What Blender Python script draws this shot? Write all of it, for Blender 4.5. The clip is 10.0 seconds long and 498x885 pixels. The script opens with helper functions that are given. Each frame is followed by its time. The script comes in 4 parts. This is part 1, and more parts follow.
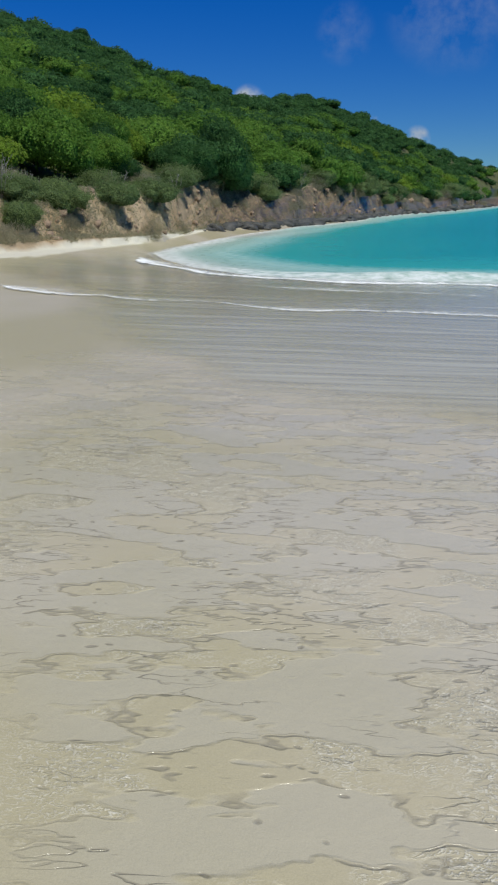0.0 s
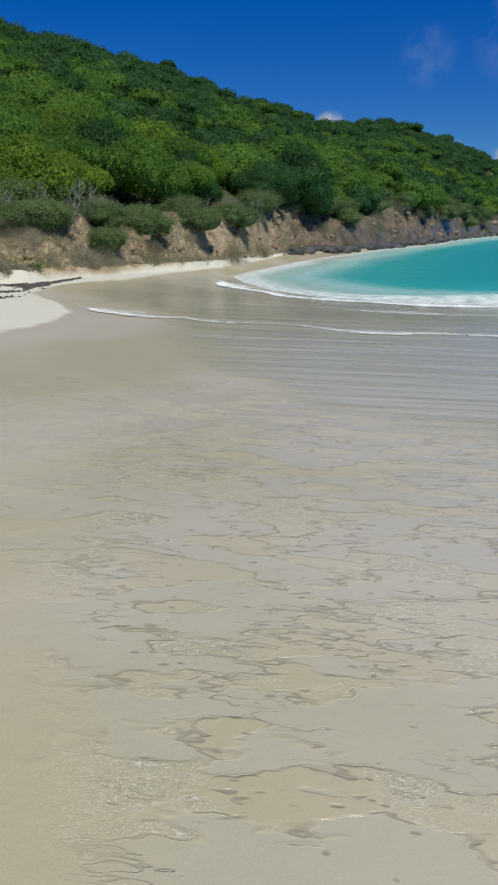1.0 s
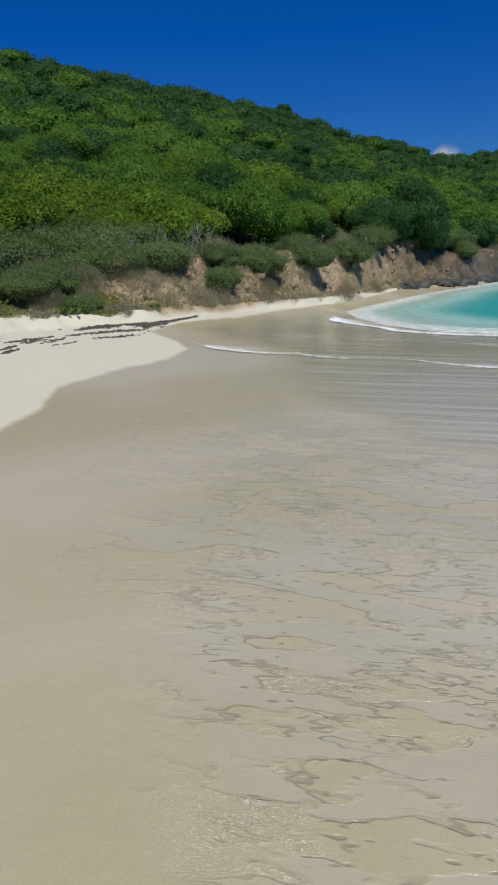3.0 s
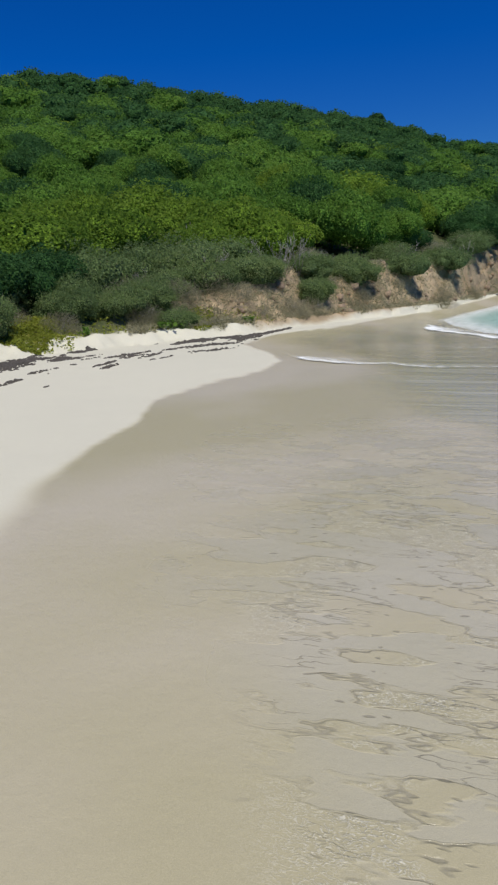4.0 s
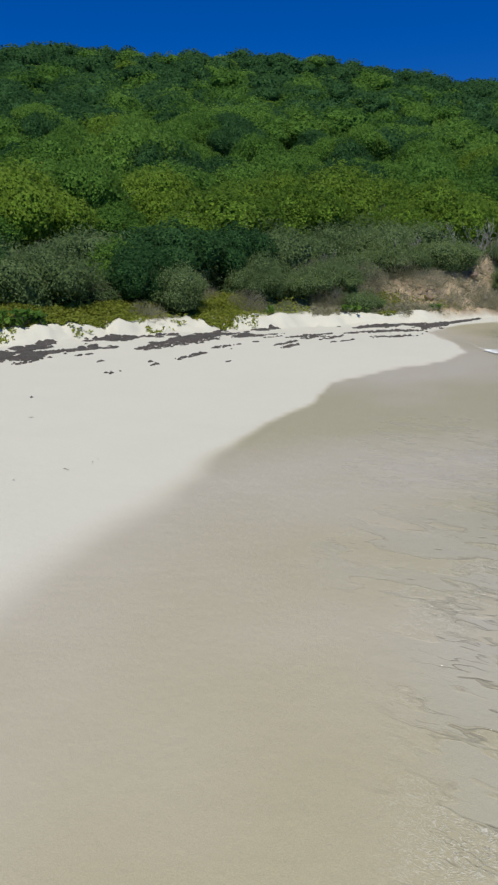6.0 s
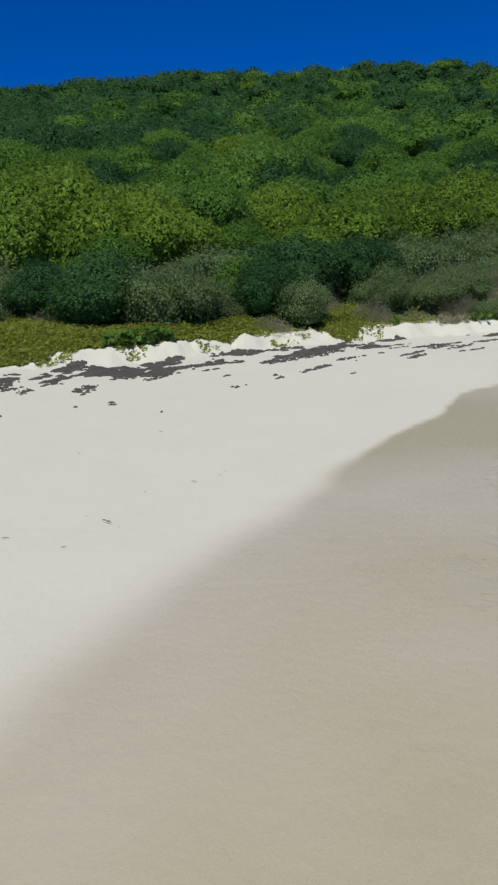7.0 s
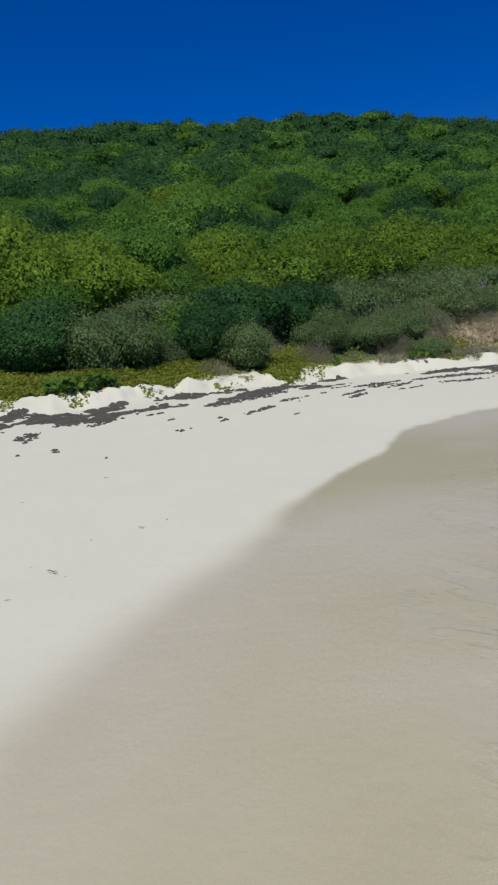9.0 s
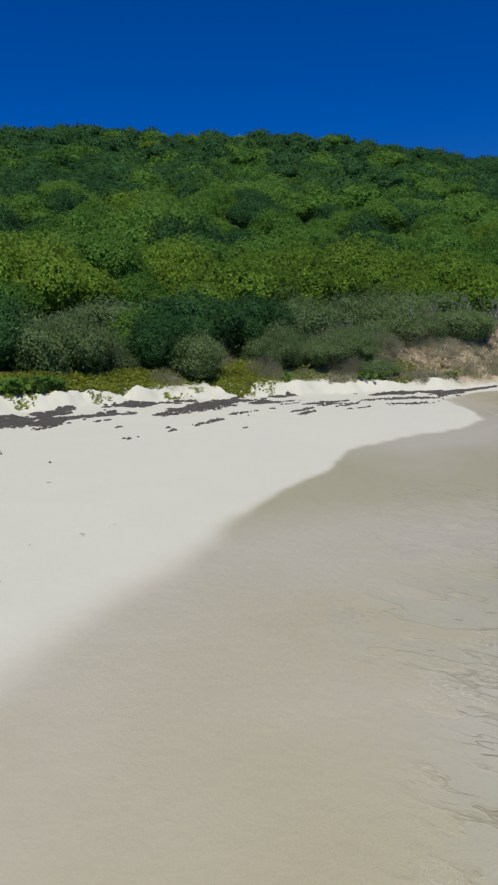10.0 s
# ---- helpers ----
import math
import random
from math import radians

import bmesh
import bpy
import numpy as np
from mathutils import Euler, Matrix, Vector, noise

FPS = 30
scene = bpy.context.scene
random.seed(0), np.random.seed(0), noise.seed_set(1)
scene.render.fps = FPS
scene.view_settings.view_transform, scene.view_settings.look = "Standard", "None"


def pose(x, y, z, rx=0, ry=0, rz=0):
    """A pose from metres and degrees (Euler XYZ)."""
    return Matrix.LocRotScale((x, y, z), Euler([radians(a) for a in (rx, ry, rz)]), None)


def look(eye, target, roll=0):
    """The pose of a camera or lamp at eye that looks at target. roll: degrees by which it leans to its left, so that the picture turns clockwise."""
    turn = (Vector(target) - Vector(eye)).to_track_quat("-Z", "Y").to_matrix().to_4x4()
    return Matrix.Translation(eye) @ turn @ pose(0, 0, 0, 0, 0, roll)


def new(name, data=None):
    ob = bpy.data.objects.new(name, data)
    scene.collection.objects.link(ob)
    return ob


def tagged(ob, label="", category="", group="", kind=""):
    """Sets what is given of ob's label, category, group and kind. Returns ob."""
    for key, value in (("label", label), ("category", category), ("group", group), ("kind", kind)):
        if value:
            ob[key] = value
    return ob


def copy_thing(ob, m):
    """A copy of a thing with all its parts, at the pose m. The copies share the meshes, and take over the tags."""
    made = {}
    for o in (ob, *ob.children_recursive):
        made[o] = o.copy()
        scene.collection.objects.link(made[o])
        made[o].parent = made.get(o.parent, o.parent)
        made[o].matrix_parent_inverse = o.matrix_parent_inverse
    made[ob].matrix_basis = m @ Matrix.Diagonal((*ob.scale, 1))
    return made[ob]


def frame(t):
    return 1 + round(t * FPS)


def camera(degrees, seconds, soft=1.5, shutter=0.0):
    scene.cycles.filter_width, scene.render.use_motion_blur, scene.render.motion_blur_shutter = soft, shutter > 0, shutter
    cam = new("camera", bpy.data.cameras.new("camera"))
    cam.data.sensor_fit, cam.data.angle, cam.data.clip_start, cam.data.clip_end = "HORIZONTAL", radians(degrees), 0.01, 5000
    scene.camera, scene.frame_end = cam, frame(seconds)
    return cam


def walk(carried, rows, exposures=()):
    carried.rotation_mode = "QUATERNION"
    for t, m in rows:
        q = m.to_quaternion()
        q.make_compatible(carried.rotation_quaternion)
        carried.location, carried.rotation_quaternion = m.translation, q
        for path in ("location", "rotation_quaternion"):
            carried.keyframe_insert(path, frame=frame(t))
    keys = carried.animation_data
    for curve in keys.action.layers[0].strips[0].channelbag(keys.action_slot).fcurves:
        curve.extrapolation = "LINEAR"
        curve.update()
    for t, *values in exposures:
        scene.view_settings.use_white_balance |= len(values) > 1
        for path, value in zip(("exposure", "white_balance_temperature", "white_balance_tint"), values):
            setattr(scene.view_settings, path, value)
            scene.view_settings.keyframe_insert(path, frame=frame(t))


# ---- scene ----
# ---- camera ----
LENS = 36.17
cam = camera(LENS, 10.0, soft=2.35)
EYE = (0.0, 0.0, 2.05)
# seconds, heading (left of straight ahead), pitch, lean
PATH = [
    (0.0, 0.0, -17.6, 0.0), (0.5, 3.46, -16.92, -0.12), (1.0, 5.76, -15.92, 0.49), (1.5, 7.0, -15.66, 1.36),
    (2.0, 8.59, -14.96, 1.56), (2.5, 11.13, -13.95, 1.63), (3.0, 14.02, -13.1, 2.07), (3.2, 16.28, -12.75, 2.49),
    (4.3, 22.52, -11.75, 4.41), (4.5, 24.17, -11.79, 4.76), (5.0, 27.63, -11.85, 3.77), (6.3, 37.35, -12.34, 1.78),
    (6.5, 39.44, -11.98, 2.5), (7.0, 43.71, -11.22, 3.48), (7.5, 45.0, -9.93, 4.06), (8.0, 44.42, -9.21, 4.54),
    (8.5, 41.72, -8.73, 4.65), (9.0, 39.39, -8.34, 4.65), (9.5, 37.97, -8.06, 4.47), (10.0, 35.87, -7.56, 1.22),
]
walk(cam, [(t, pose(*EYE, 90 + pitch, lean, head)) for t, head, pitch, lean in PATH],
     [(0.0, 0.11, 6600, 5), (0.5, 0.11, 6600, 5), (3.0, 0.03, 6800, 7), (4.5, 0.16, 6650, 8), (5.2, 0.17, 6600, 8), (6.5, 0.08, 6500, 7.5), (10.0, 0.08, 6500, 7.5)])

# ---- sky and sun ----
SUN_HEIGHT, SUN_BEARING = 60.0, -140.0   # degrees; bearing left of straight ahead
world = bpy.data.worlds.new("sky")
scene.world = world
world.use_nodes = True


def tree_of(owner):
    owner.node_tree.nodes.clear()
    nodes, links = owner.node_tree.nodes, owner.node_tree.links

    def add(kind, inputs=None, **props):
        n = nodes.new(kind)
        for k, v in props.items():
            setattr(n, k, v)
        for k, v in (inputs or {}).items():
            if isinstance(v, bpy.types.NodeSocket):
                links.new(v, n.inputs[k])
            else:
                n.inputs[k].default_value = v
        return n
    return add, links


add, links = tree_of(world)
sky = add("ShaderNodeTexSky", sky_type="NISHITA", sun_disc=False, sun_elevation=radians(SUN_HEIGHT),
          sun_rotation=radians(-SUN_BEARING), altitude=0.0, air_density=0.8, dust_density=0.0, ozone_density=4.0)
deep = add("ShaderNodeHueSaturation", {"Hue": 0.5, "Saturation": 1.45, "Value": 1.0, "Color": sky.outputs[0]})
coord = add("ShaderNodeTexCoord")
low_sky = add("ShaderNodeMapRange", {"Value": add("ShaderNodeSeparateXYZ", {0: coord.outputs["Generated"]}).outputs["Z"], "From Min": 0.0, "From Max": 0.26, "To Min": 0.0, "To Max": 1.0}).outputs[0]
hue = add("ShaderNodeMixRGB", {0: low_sky, 1: (0.33, 0.56, 0.80, 1), 2: (0.50, 0.645, 1.09, 1)})
tinted = add("ShaderNodeMixRGB", {0: 1.0, 1: deep.outputs[0], 2: hue.outputs[0]}, blend_type="MULTIPLY")
cloud_noise = add("ShaderNodeTexNoise", {"Vector": coord.outputs["Generated"], "Scale": 22.0, "Detail": 7.0, "Roughness": 0.62})
veil = None
# fair-weather wisps low over the sea and small heads behind the ridge: bearing, height, half-width, whiteness
for bearing, height, half, white in ((-6.4, 10.6, 2.2, 0.22), (-13.5, 12.4, 5.0, 0.26), (0.0, 6.4, 1.3, 2.2), (-9.3, 5.0, 1.1, 1.4), (-11.6, 4.0, 1.0, 2.2),
                                     (95.0, 20.0, 7.0, 0.5), (-70.0, 16.0, 8.0, 0.5), (-150.0, 18.0, 8.0, 0.5)):
    cb, ch = radians(bearing), radians(height)
    way = (-math.sin(cb) * math.cos(ch), math.cos(cb) * math.cos(ch), math.sin(ch))
    dot = add("ShaderNodeVectorMath", {0: coord.outputs["Generated"], 1: way}, operation="DOT_PRODUCT").outputs["Value"]
    spot = add("ShaderNodeMapRange", {"Value": dot, "From Min": math.cos(radians(half)), "From Max": 1.0, "To Min": 0.0, "To Max": 1.0}, interpolation_type="SMOOTHSTEP").outputs[0]
    puff = add("ShaderNodeMapRange", {"Value": cloud_noise.outputs[0], "From Min": 0.42, "From Max": 0.72, "To Min": 0.0, "To Max": white}).outputs[0]
    lump = add("ShaderNodeMath", {0: spot, 1: puff}, operation="MULTIPLY").outputs[0]
    veil = lump if veil is None else add("ShaderNodeMath", {0: veil, 1: lump}, operation="MAXIMUM").outputs[0]
clouded = add("ShaderNodeMixRGB", {0: veil, 1: tinted.outputs[0], 2: (4.6, 5.2, 6.4, 1)})
bg = add("ShaderNodeBackground", {"Color": clouded.outputs[0], "Strength": 0.075})
add("ShaderNodeOutputWorld", {"Surface": bg.outputs[0]})

sun_data = bpy.data.lights.new("sun", "SUN")
sun_data.energy, sun_data.angle, sun_data.color = 3.6, radians(0.53), (1.0, 0.97, 0.91)
sun = new("sun", sun_data)
a, e = radians(SUN_BEARING), radians(SUN_HEIGHT)
sun_way = Vector((-math.sin(a) * math.cos(e), math.cos(a) * math.cos(e), math.sin(e)))
sun.matrix_world = look(sun_way * 100, (0, 0, 0))


# ---- materials ----
def material(name):
    m = bpy.data.materials.new(name)
    m.use_nodes = True
    return (m, *tree_of(m))


def ramp(add, value, lo, hi, a=0.0, b=1.0):
    return add("ShaderNodeMapRange", {"Value": value, "From Min": lo, "From Max": hi, "To Min": a, "To Max": b}).outputs[0]


def mix(add, fac, a, b):
    return add("ShaderNodeMixRGB", {0: fac, 1: a, 2: b}).outputs[0]


def tex(add, scale, detail=4.0, rough=0.55, vec=None, stretch=None):
    c = vec or add("ShaderNodeTexCoord").outputs["Object"]
    if stretch:
        c = add("ShaderNodeMapping", {"Vector": c, "Scale": stretch}).outputs[0]
    return add("ShaderNodeTexNoise", {"Vector": c, "Scale": scale, "Detail": detail, "Roughness": rough}).outputs[0]


def finish(add, **inputs):
    names = {k.replace("_", " "): v for k, v in inputs.items()}
    b = add("ShaderNodeBsdfPrincipled", names)
    add("ShaderNodeOutputMaterial", {"Surface": b.outputs[0]})
    return b


def sand_material():
    m, add, links = material("beach_ground")
    wet = add("ShaderNodeAttribute", attribute_name="wet").outputs["Fac"]
    soil = add("ShaderNodeAttribute", attribute_name="soil").outputs["Fac"]
    litter = add("ShaderNodeAttribute", attribute_name="litter").outputs["Fac"]
    fine = tex(add, 220.0, 3.0, 0.7)
    mid = tex(add, 1.3, 5.0, 0.6)
    wide = tex(add, 0.22, 3.0, 0.5)
    dry = mix(add, ramp(add, fine, 0.3, 0.7), (0.525, 0.50, 0.395, 1), (0.67, 0.64, 0.52, 1))
    dry = mix(add, ramp(add, mid, 0.4, 0.75, 0.0, 0.35), dry, (0.545, 0.52, 0.42, 1))
    damp = mix(add, ramp(add, fine, 0.3, 0.7), (0.388, 0.346, 0.213, 1), (0.486, 0.435, 0.278, 1))
    damp = mix(add, ramp(add, wide, 0.44, 0.58), damp, (0.515, 0.460, 0.348, 1))
    base = mix(add, ramp(add, wet, 0.0, 1.0), dry, damp)
    earth = mix(add, ramp(add, tex(add, 1.6, 7.0, 0.72), 0.40, 0.60), (0.285, 0.215, 0.13, 1), (0.45, 0.345, 0.215, 1))
    earth = mix(add, ramp(add, tex(add, 5.5, 4.0, 0.7), 0.50, 0.66), earth, (0.33, 0.26, 0.175, 1))
    earth = mix(add, ramp(add, tex(add, 0.22, 3.0, 0.5), 0.55, 0.68, 0.0, 0.8), earth, (0.47, 0.285, 0.13, 1))
    earth = mix(add, ramp(add, tex(add, 11.0, 3.0, 0.6), 0.63, 0.72, 0.0, 0.5), earth, (0.13, 0.10, 0.07, 1))
    far_rock = ramp(add, add("ShaderNodeSeparateXYZ", {0: add("ShaderNodeTexCoord").outputs["Object"]}).outputs["Y"], 40.0, 58.0, 0.0, 1.0)
    crag = mix(add, ramp(add, tex(add, 0.9, 6.0, 0.75), 0.40, 0.60), (0.065, 0.052, 0.04, 1), (0.235, 0.170, 0.105, 1))
    earth = mix(add, far_rock, earth, crag)
    base = mix(add, soil, base, earth)
    base = mix(add, litter, base, mix(add, ramp(add, mid, 0.4, 0.6), (0.045, 0.060, 0.016, 1), (0.10, 0.105, 0.035, 1)))
    # curling edges and pits that the draining water leaves, their shade painted dark
    rill = add("ShaderNodeAttribute", attribute_name="rill").outputs["Fac"]
    lobes = tex(add, 2.7, 3.4, 0.52, stretch=(0.7, 1.75, 1.0))
    broken = ramp(add, tex(add, 4.6, 2.0, 0.5), 0.45, 0.53)
    film = ramp(add, lobes, 0.515, 0.485)
    away = add("ShaderNodeMath", {0: lobes, 1: 0.515}, operation="SUBTRACT").outputs[0]
    rim = ramp(add, add("ShaderNodeMath", {0: away}, operation="ABSOLUTE").outputs[0], 0.004, 0.017, 1.0, 0.0)
    rim = add("ShaderNodeMath", {0: rim, 1: broken}, operation="MULTIPLY").outputs[0]
    warp = tex(add, 3.0, 2.0, 0.5)
    flat = add("ShaderNodeMapping", {"Vector": add("ShaderNodeTexCoord").outputs["Object"], "Scale": (0.7, 1.6, 0.0)}).outputs[0]
    flat = add("ShaderNodeVectorMath", {0: flat, 1: add("ShaderNodeVectorMath", {0: warp, 1: (0.3, 0.3, 0.0)}, operation="MULTIPLY").outputs[0]}, operation="ADD").outputs[0]
    cell = add("ShaderNodeTexVoronoi", {"Vector": flat, "Scale": 10.5})
    some = ramp(add, add("ShaderNodeSeparateColor", {0: cell.outputs["Color"]}).outputs[0], 0.42, 0.47)
    pit = add("ShaderNodeMath", {0: ramp(add, cell.outputs["Distance"], 0.10, 0.20, 1.0, 0.0), 1: some}, operation="MULTIPLY").outputs[0]
    small = tex(add, 5.2, 3.0, 0.55, stretch=(0.5, 1.9, 1.0))
    small = add("ShaderNodeMath", {0: add("ShaderNodeMath", {0: small, 1: 0.55}, operation="SUBTRACT").outputs[0]}, operation="ABSOLUTE").outputs[0]
    small = add("ShaderNodeMath", {0: ramp(add, small, 0.004, 0.015, 1.0, 0.0), 1: ramp(add, tex(add, 1.7, 2.0, 0.5), 0.48, 0.60)}, operation="MULTIPLY").outputs[0]
    rim = add("ShaderNodeMath", {0: rim, 1: small}, operation="MAXIMUM").outputs[0]
    shade_mark = add("ShaderNodeMath", {0: rim, 1: pit}, operation="MAXIMUM").outputs[0]
    rills = add("ShaderNodeMath", {0: film, 1: shade_mark}, operation="ADD").outputs[0]
    lines = tex(add, 1.0, 5.0, 0.6, stretch=(0.45, 8.0, 1.0))
    glint = add("ShaderNodeTexVoronoi", {"Vector": add("ShaderNodeTexCoord").outputs["Object"], "Scale": 34.0}, feature="F1").outputs["Distance"]
    glint = add("ShaderNodeMath", {0: glint, 1: ramp(add, lobes, 0.52, 0.58, 0.0, 0.6)}, operation="MULTIPLY").outputs[0]
    glint = add("ShaderNodeMath", {0: glint, 1: ramp(add, tex(add, 1.4, 2.0, 0.5), 0.42, 0.55)}, operation="MULTIPLY").outputs[0]
    rills = add("ShaderNodeMath", {0: rills, 1: glint}, operation="ADD").outputs[0]
    pool = add("ShaderNodeMath", {0: film, 1: rill}, operation="MULTIPLY").outputs[0]
    base = mix(add, add("ShaderNodeMath", {0: pool, 1: 0.30}, operation="MULTIPLY").outputs[0], base, (0.455, 0.44, 0.385, 1))
    # shadows of the water's edges, put into the colour as dark strokes
    base = mix(add, add("ShaderNodeMath", {0: shade_mark, 1: add("ShaderNodeMath", {0: rill, 1: 0.50}, operation="MULTIPLY").outputs[0]}, operation="MULTIPLY").outputs[0], base, (0.20, 0.18, 0.135, 1))
    rough = ramp(add, wet, 0.2, 1.0, 0.95, 0.30)
    rough = add("ShaderNodeMath", {0: rough, 1: ramp(add, pool, 0.0, 1.0, 1.0, 0.35)}, operation="MULTIPLY").outputs[0]
    bump1 = add("ShaderNodeBump", {"Height": fine, "Strength": 0.25, "Distance": 0.006})
    bump2 = add("ShaderNodeBump", {"Height": tex(add, 7.0, 5.0, 0.6), "Strength": ramp(add, soil, 0.0, 1.0, 0.2, 0.5), "Distance": 0.03, "Normal": bump1.outputs[0]})
    bump3 = add("ShaderNodeBump", {"Height": rills, "Strength": rill, "Distance": -0.0035, "Normal": bump2.outputs[0]})
    bump4 = add("ShaderNodeBump", {"Height": lines, "Strength": add("ShaderNodeAttribute", attribute_name="ripple").outputs["Fac"], "Distance": 0.022, "Normal": bump3.outputs[0]})
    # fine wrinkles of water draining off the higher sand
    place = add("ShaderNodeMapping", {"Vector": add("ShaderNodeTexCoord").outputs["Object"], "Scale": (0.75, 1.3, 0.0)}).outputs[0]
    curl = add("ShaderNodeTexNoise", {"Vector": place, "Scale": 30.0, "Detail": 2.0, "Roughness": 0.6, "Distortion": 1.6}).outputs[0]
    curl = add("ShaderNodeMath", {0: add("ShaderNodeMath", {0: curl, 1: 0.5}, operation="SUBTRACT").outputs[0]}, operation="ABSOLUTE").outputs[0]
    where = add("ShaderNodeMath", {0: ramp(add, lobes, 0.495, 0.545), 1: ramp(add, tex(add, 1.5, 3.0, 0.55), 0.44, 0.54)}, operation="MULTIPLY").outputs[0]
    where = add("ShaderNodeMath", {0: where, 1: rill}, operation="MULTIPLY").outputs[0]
    bump5 = add("ShaderNodeBump", {"Height": ramp(add, curl, 0.0, 0.06, 1.0, 0.0), "Strength": where, "Distance": 0.0020, "Normal": bump4.outputs[0]})
    # sun sparkle in the thin water, painted pale along the wrinkles
    painted_sparkle = add("ShaderNodeMath", {0: ramp(add, curl, 0.0, 0.040, 0.85, 0.0), 1: where}, operation="MULTIPLY").outputs[0]
    base = mix(add, painted_sparkle, base, (0.74, 0.71, 0.60, 1))
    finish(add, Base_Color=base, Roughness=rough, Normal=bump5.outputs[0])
    return m


def sea_material():
    m, add, links = material("sea_water")
    depth = add("ShaderNodeAttribute", attribute_name="depth").outputs["Fac"]
    r = add("ShaderNodeValToRGB", {"Fac": depth})
    e = r.color_ramp.elements
    e[0].position, e[0].color = 0.0, (0.42, 0.40, 0.33, 1)
    e[1].position, e[1].color = 1.0, (0.006, 0.175, 0.19, 1)
    for p, c in ((0.12, (0.30, 0.48, 0.40, 1)), (0.25, (0.035, 0.37, 0.32, 1)), (0.5, (0.012, 0.28, 0.262, 1))):
        el = e.new(p)
        el.color = c
    foam = add("ShaderNodeAttribute", attribute_name="foam").outputs["Fac"]
    lace = tex(add, 3.0, 6.0, 0.7)
    f = add("ShaderNodeMath", {0: foam, 1: ramp(add, lace, 0.35, 0.6)}, operation="MULTIPLY").outputs[0]
    base = mix(add, f, r.outputs[0], (0.85, 0.87, 0.86, 1))
    rough = ramp(add, f, 0.0, 0.5, 0.25, 0.7)
    b1 = add("ShaderNodeBump", {"Height": tex(add, 1.2, 6.0, 0.6, stretch=(1.0, 2.2, 1.0)), "Strength": 0.5, "Distance": 0.12})
    finish(add, Base_Color=base, Roughness=rough, IOR=1.33, Specular_IOR_Level=0.3, Normal=b1.outputs[0])
    return m


def film_material():
    m, add, links = material("swash_film")
    b1 = add("ShaderNodeBump", {"Height": tex(add, 2.2, 6.0, 0.65, stretch=(0.7, 2.6, 1.0)), "Strength": 0.35, "Distance": 0.012})
    fres = add("ShaderNodeFresnel", {"IOR": 1.17, "Normal": b1.outputs[0]}).outputs[0]
    clear = add("ShaderNodeBsdfTransparent", {"Color": (0.93, 0.95, 0.94, 1)})
    milk = add("ShaderNodeBsdfDiffuse", {"Color": (0.55, 0.525, 0.41, 1)})
    body = add("ShaderNodeMixShader", {0: ramp(add, tex(add, 0.8, 5.0, 0.6, stretch=(0.35, 7.0, 1.0)), 0.40, 0.62, 0.34, 0.74), 1: clear.outputs[0], 2: milk.outputs[0]})
    gloss = add("ShaderNodeBsdfGlossy", {"Color": (1, 1, 1, 1), "Roughness": 0.14, "Normal": b1.outputs[0]})
    both = add("ShaderNodeMixShader", {0: fres, 1: body.outputs[0], 2: gloss.outputs[0]})
    cover = add("ShaderNodeAttribute", attribute_name="cover").outputs["Fac"]
    none = add("ShaderNodeBsdfTransparent")
    all_ = add("ShaderNodeMixShader", {0: cover, 1: none.outputs[0], 2: both.outputs[0]})
    add("ShaderNodeOutputMaterial", {"Surface": all_.outputs[0]})
    return m


def foam_material():
    m, add, links = material("sea_foam")
    n = tex(add, 7.0, 6.0, 0.75)
    body = add("ShaderNodeAttribute", attribute_name="body").outputs["Fac"]
    lace = add("ShaderNodeMath", {0: n, 1: body}, operation="ADD").outputs[0]
    b1 = add("ShaderNodeBump", {"Height": n, "Strength": 0.5, "Distance": 0.02})
    white = add("ShaderNodeBsdfDiffuse", {"Color": (0.84, 0.86, 0.84, 1), "Normal": b1.outputs[0]})
    none = add("ShaderNodeBsdfTransparent")
    s = add("ShaderNodeMixShader", {0: ramp(add, lace, 0.70, 1.14), 1: none.outputs[0], 2: white.outputs[0]})
    add("ShaderNodeOutputMaterial", {"Surface": s.outputs[0]})
    return m


def leaf_material(name, low, high, old, gloss=0.45):
    """Leaves: each leaf differs, each plant differs."""
    m, add, links = material(name)
    each = add("ShaderNodeNewGeometry").outputs["Random Per Island"]
    plant = add("ShaderNodeObjectInfo").outputs["Random"]
    tint = add("ShaderNodeAttribute", attribute_name="tint").outputs["Fac"]
    both = add("ShaderNodeMath", {0: plant, 1: tint}, operation="ADD").outputs[0]
    both = add("ShaderNodeMath", {0: both, 1: 1.0}, operation="MODULO").outputs[0]
    c = mix(add, each, low, high)
    c = mix(add, ramp(add, each, 0.9, 1.0, 0.0, 0.5), c, old)
    value = ramp(add, both, 0.0, 1.0, 0.78, 1.2)
    hue = ramp(add, both, 0.0, 1.0, 0.503, 0.485)
    c = add("ShaderNodeHueSaturation", {"Hue": hue, "Saturation": 1.0, "Value": value, "Color": c}).outputs[0]
    b = add("ShaderNodeBsdfPrincipled", {"Base Color": c, "Roughness": gloss, "Specular IOR Level": 0.12})
    t = add("ShaderNodeBsdfTranslucent", {"Color": c})
    s = add("ShaderNodeMixShader", {0: 0.57, 1: b.outputs[0], 2: t.outputs[0]})
    add("ShaderNodeOutputMaterial", {"Surface": s.outputs[0]})
    return m


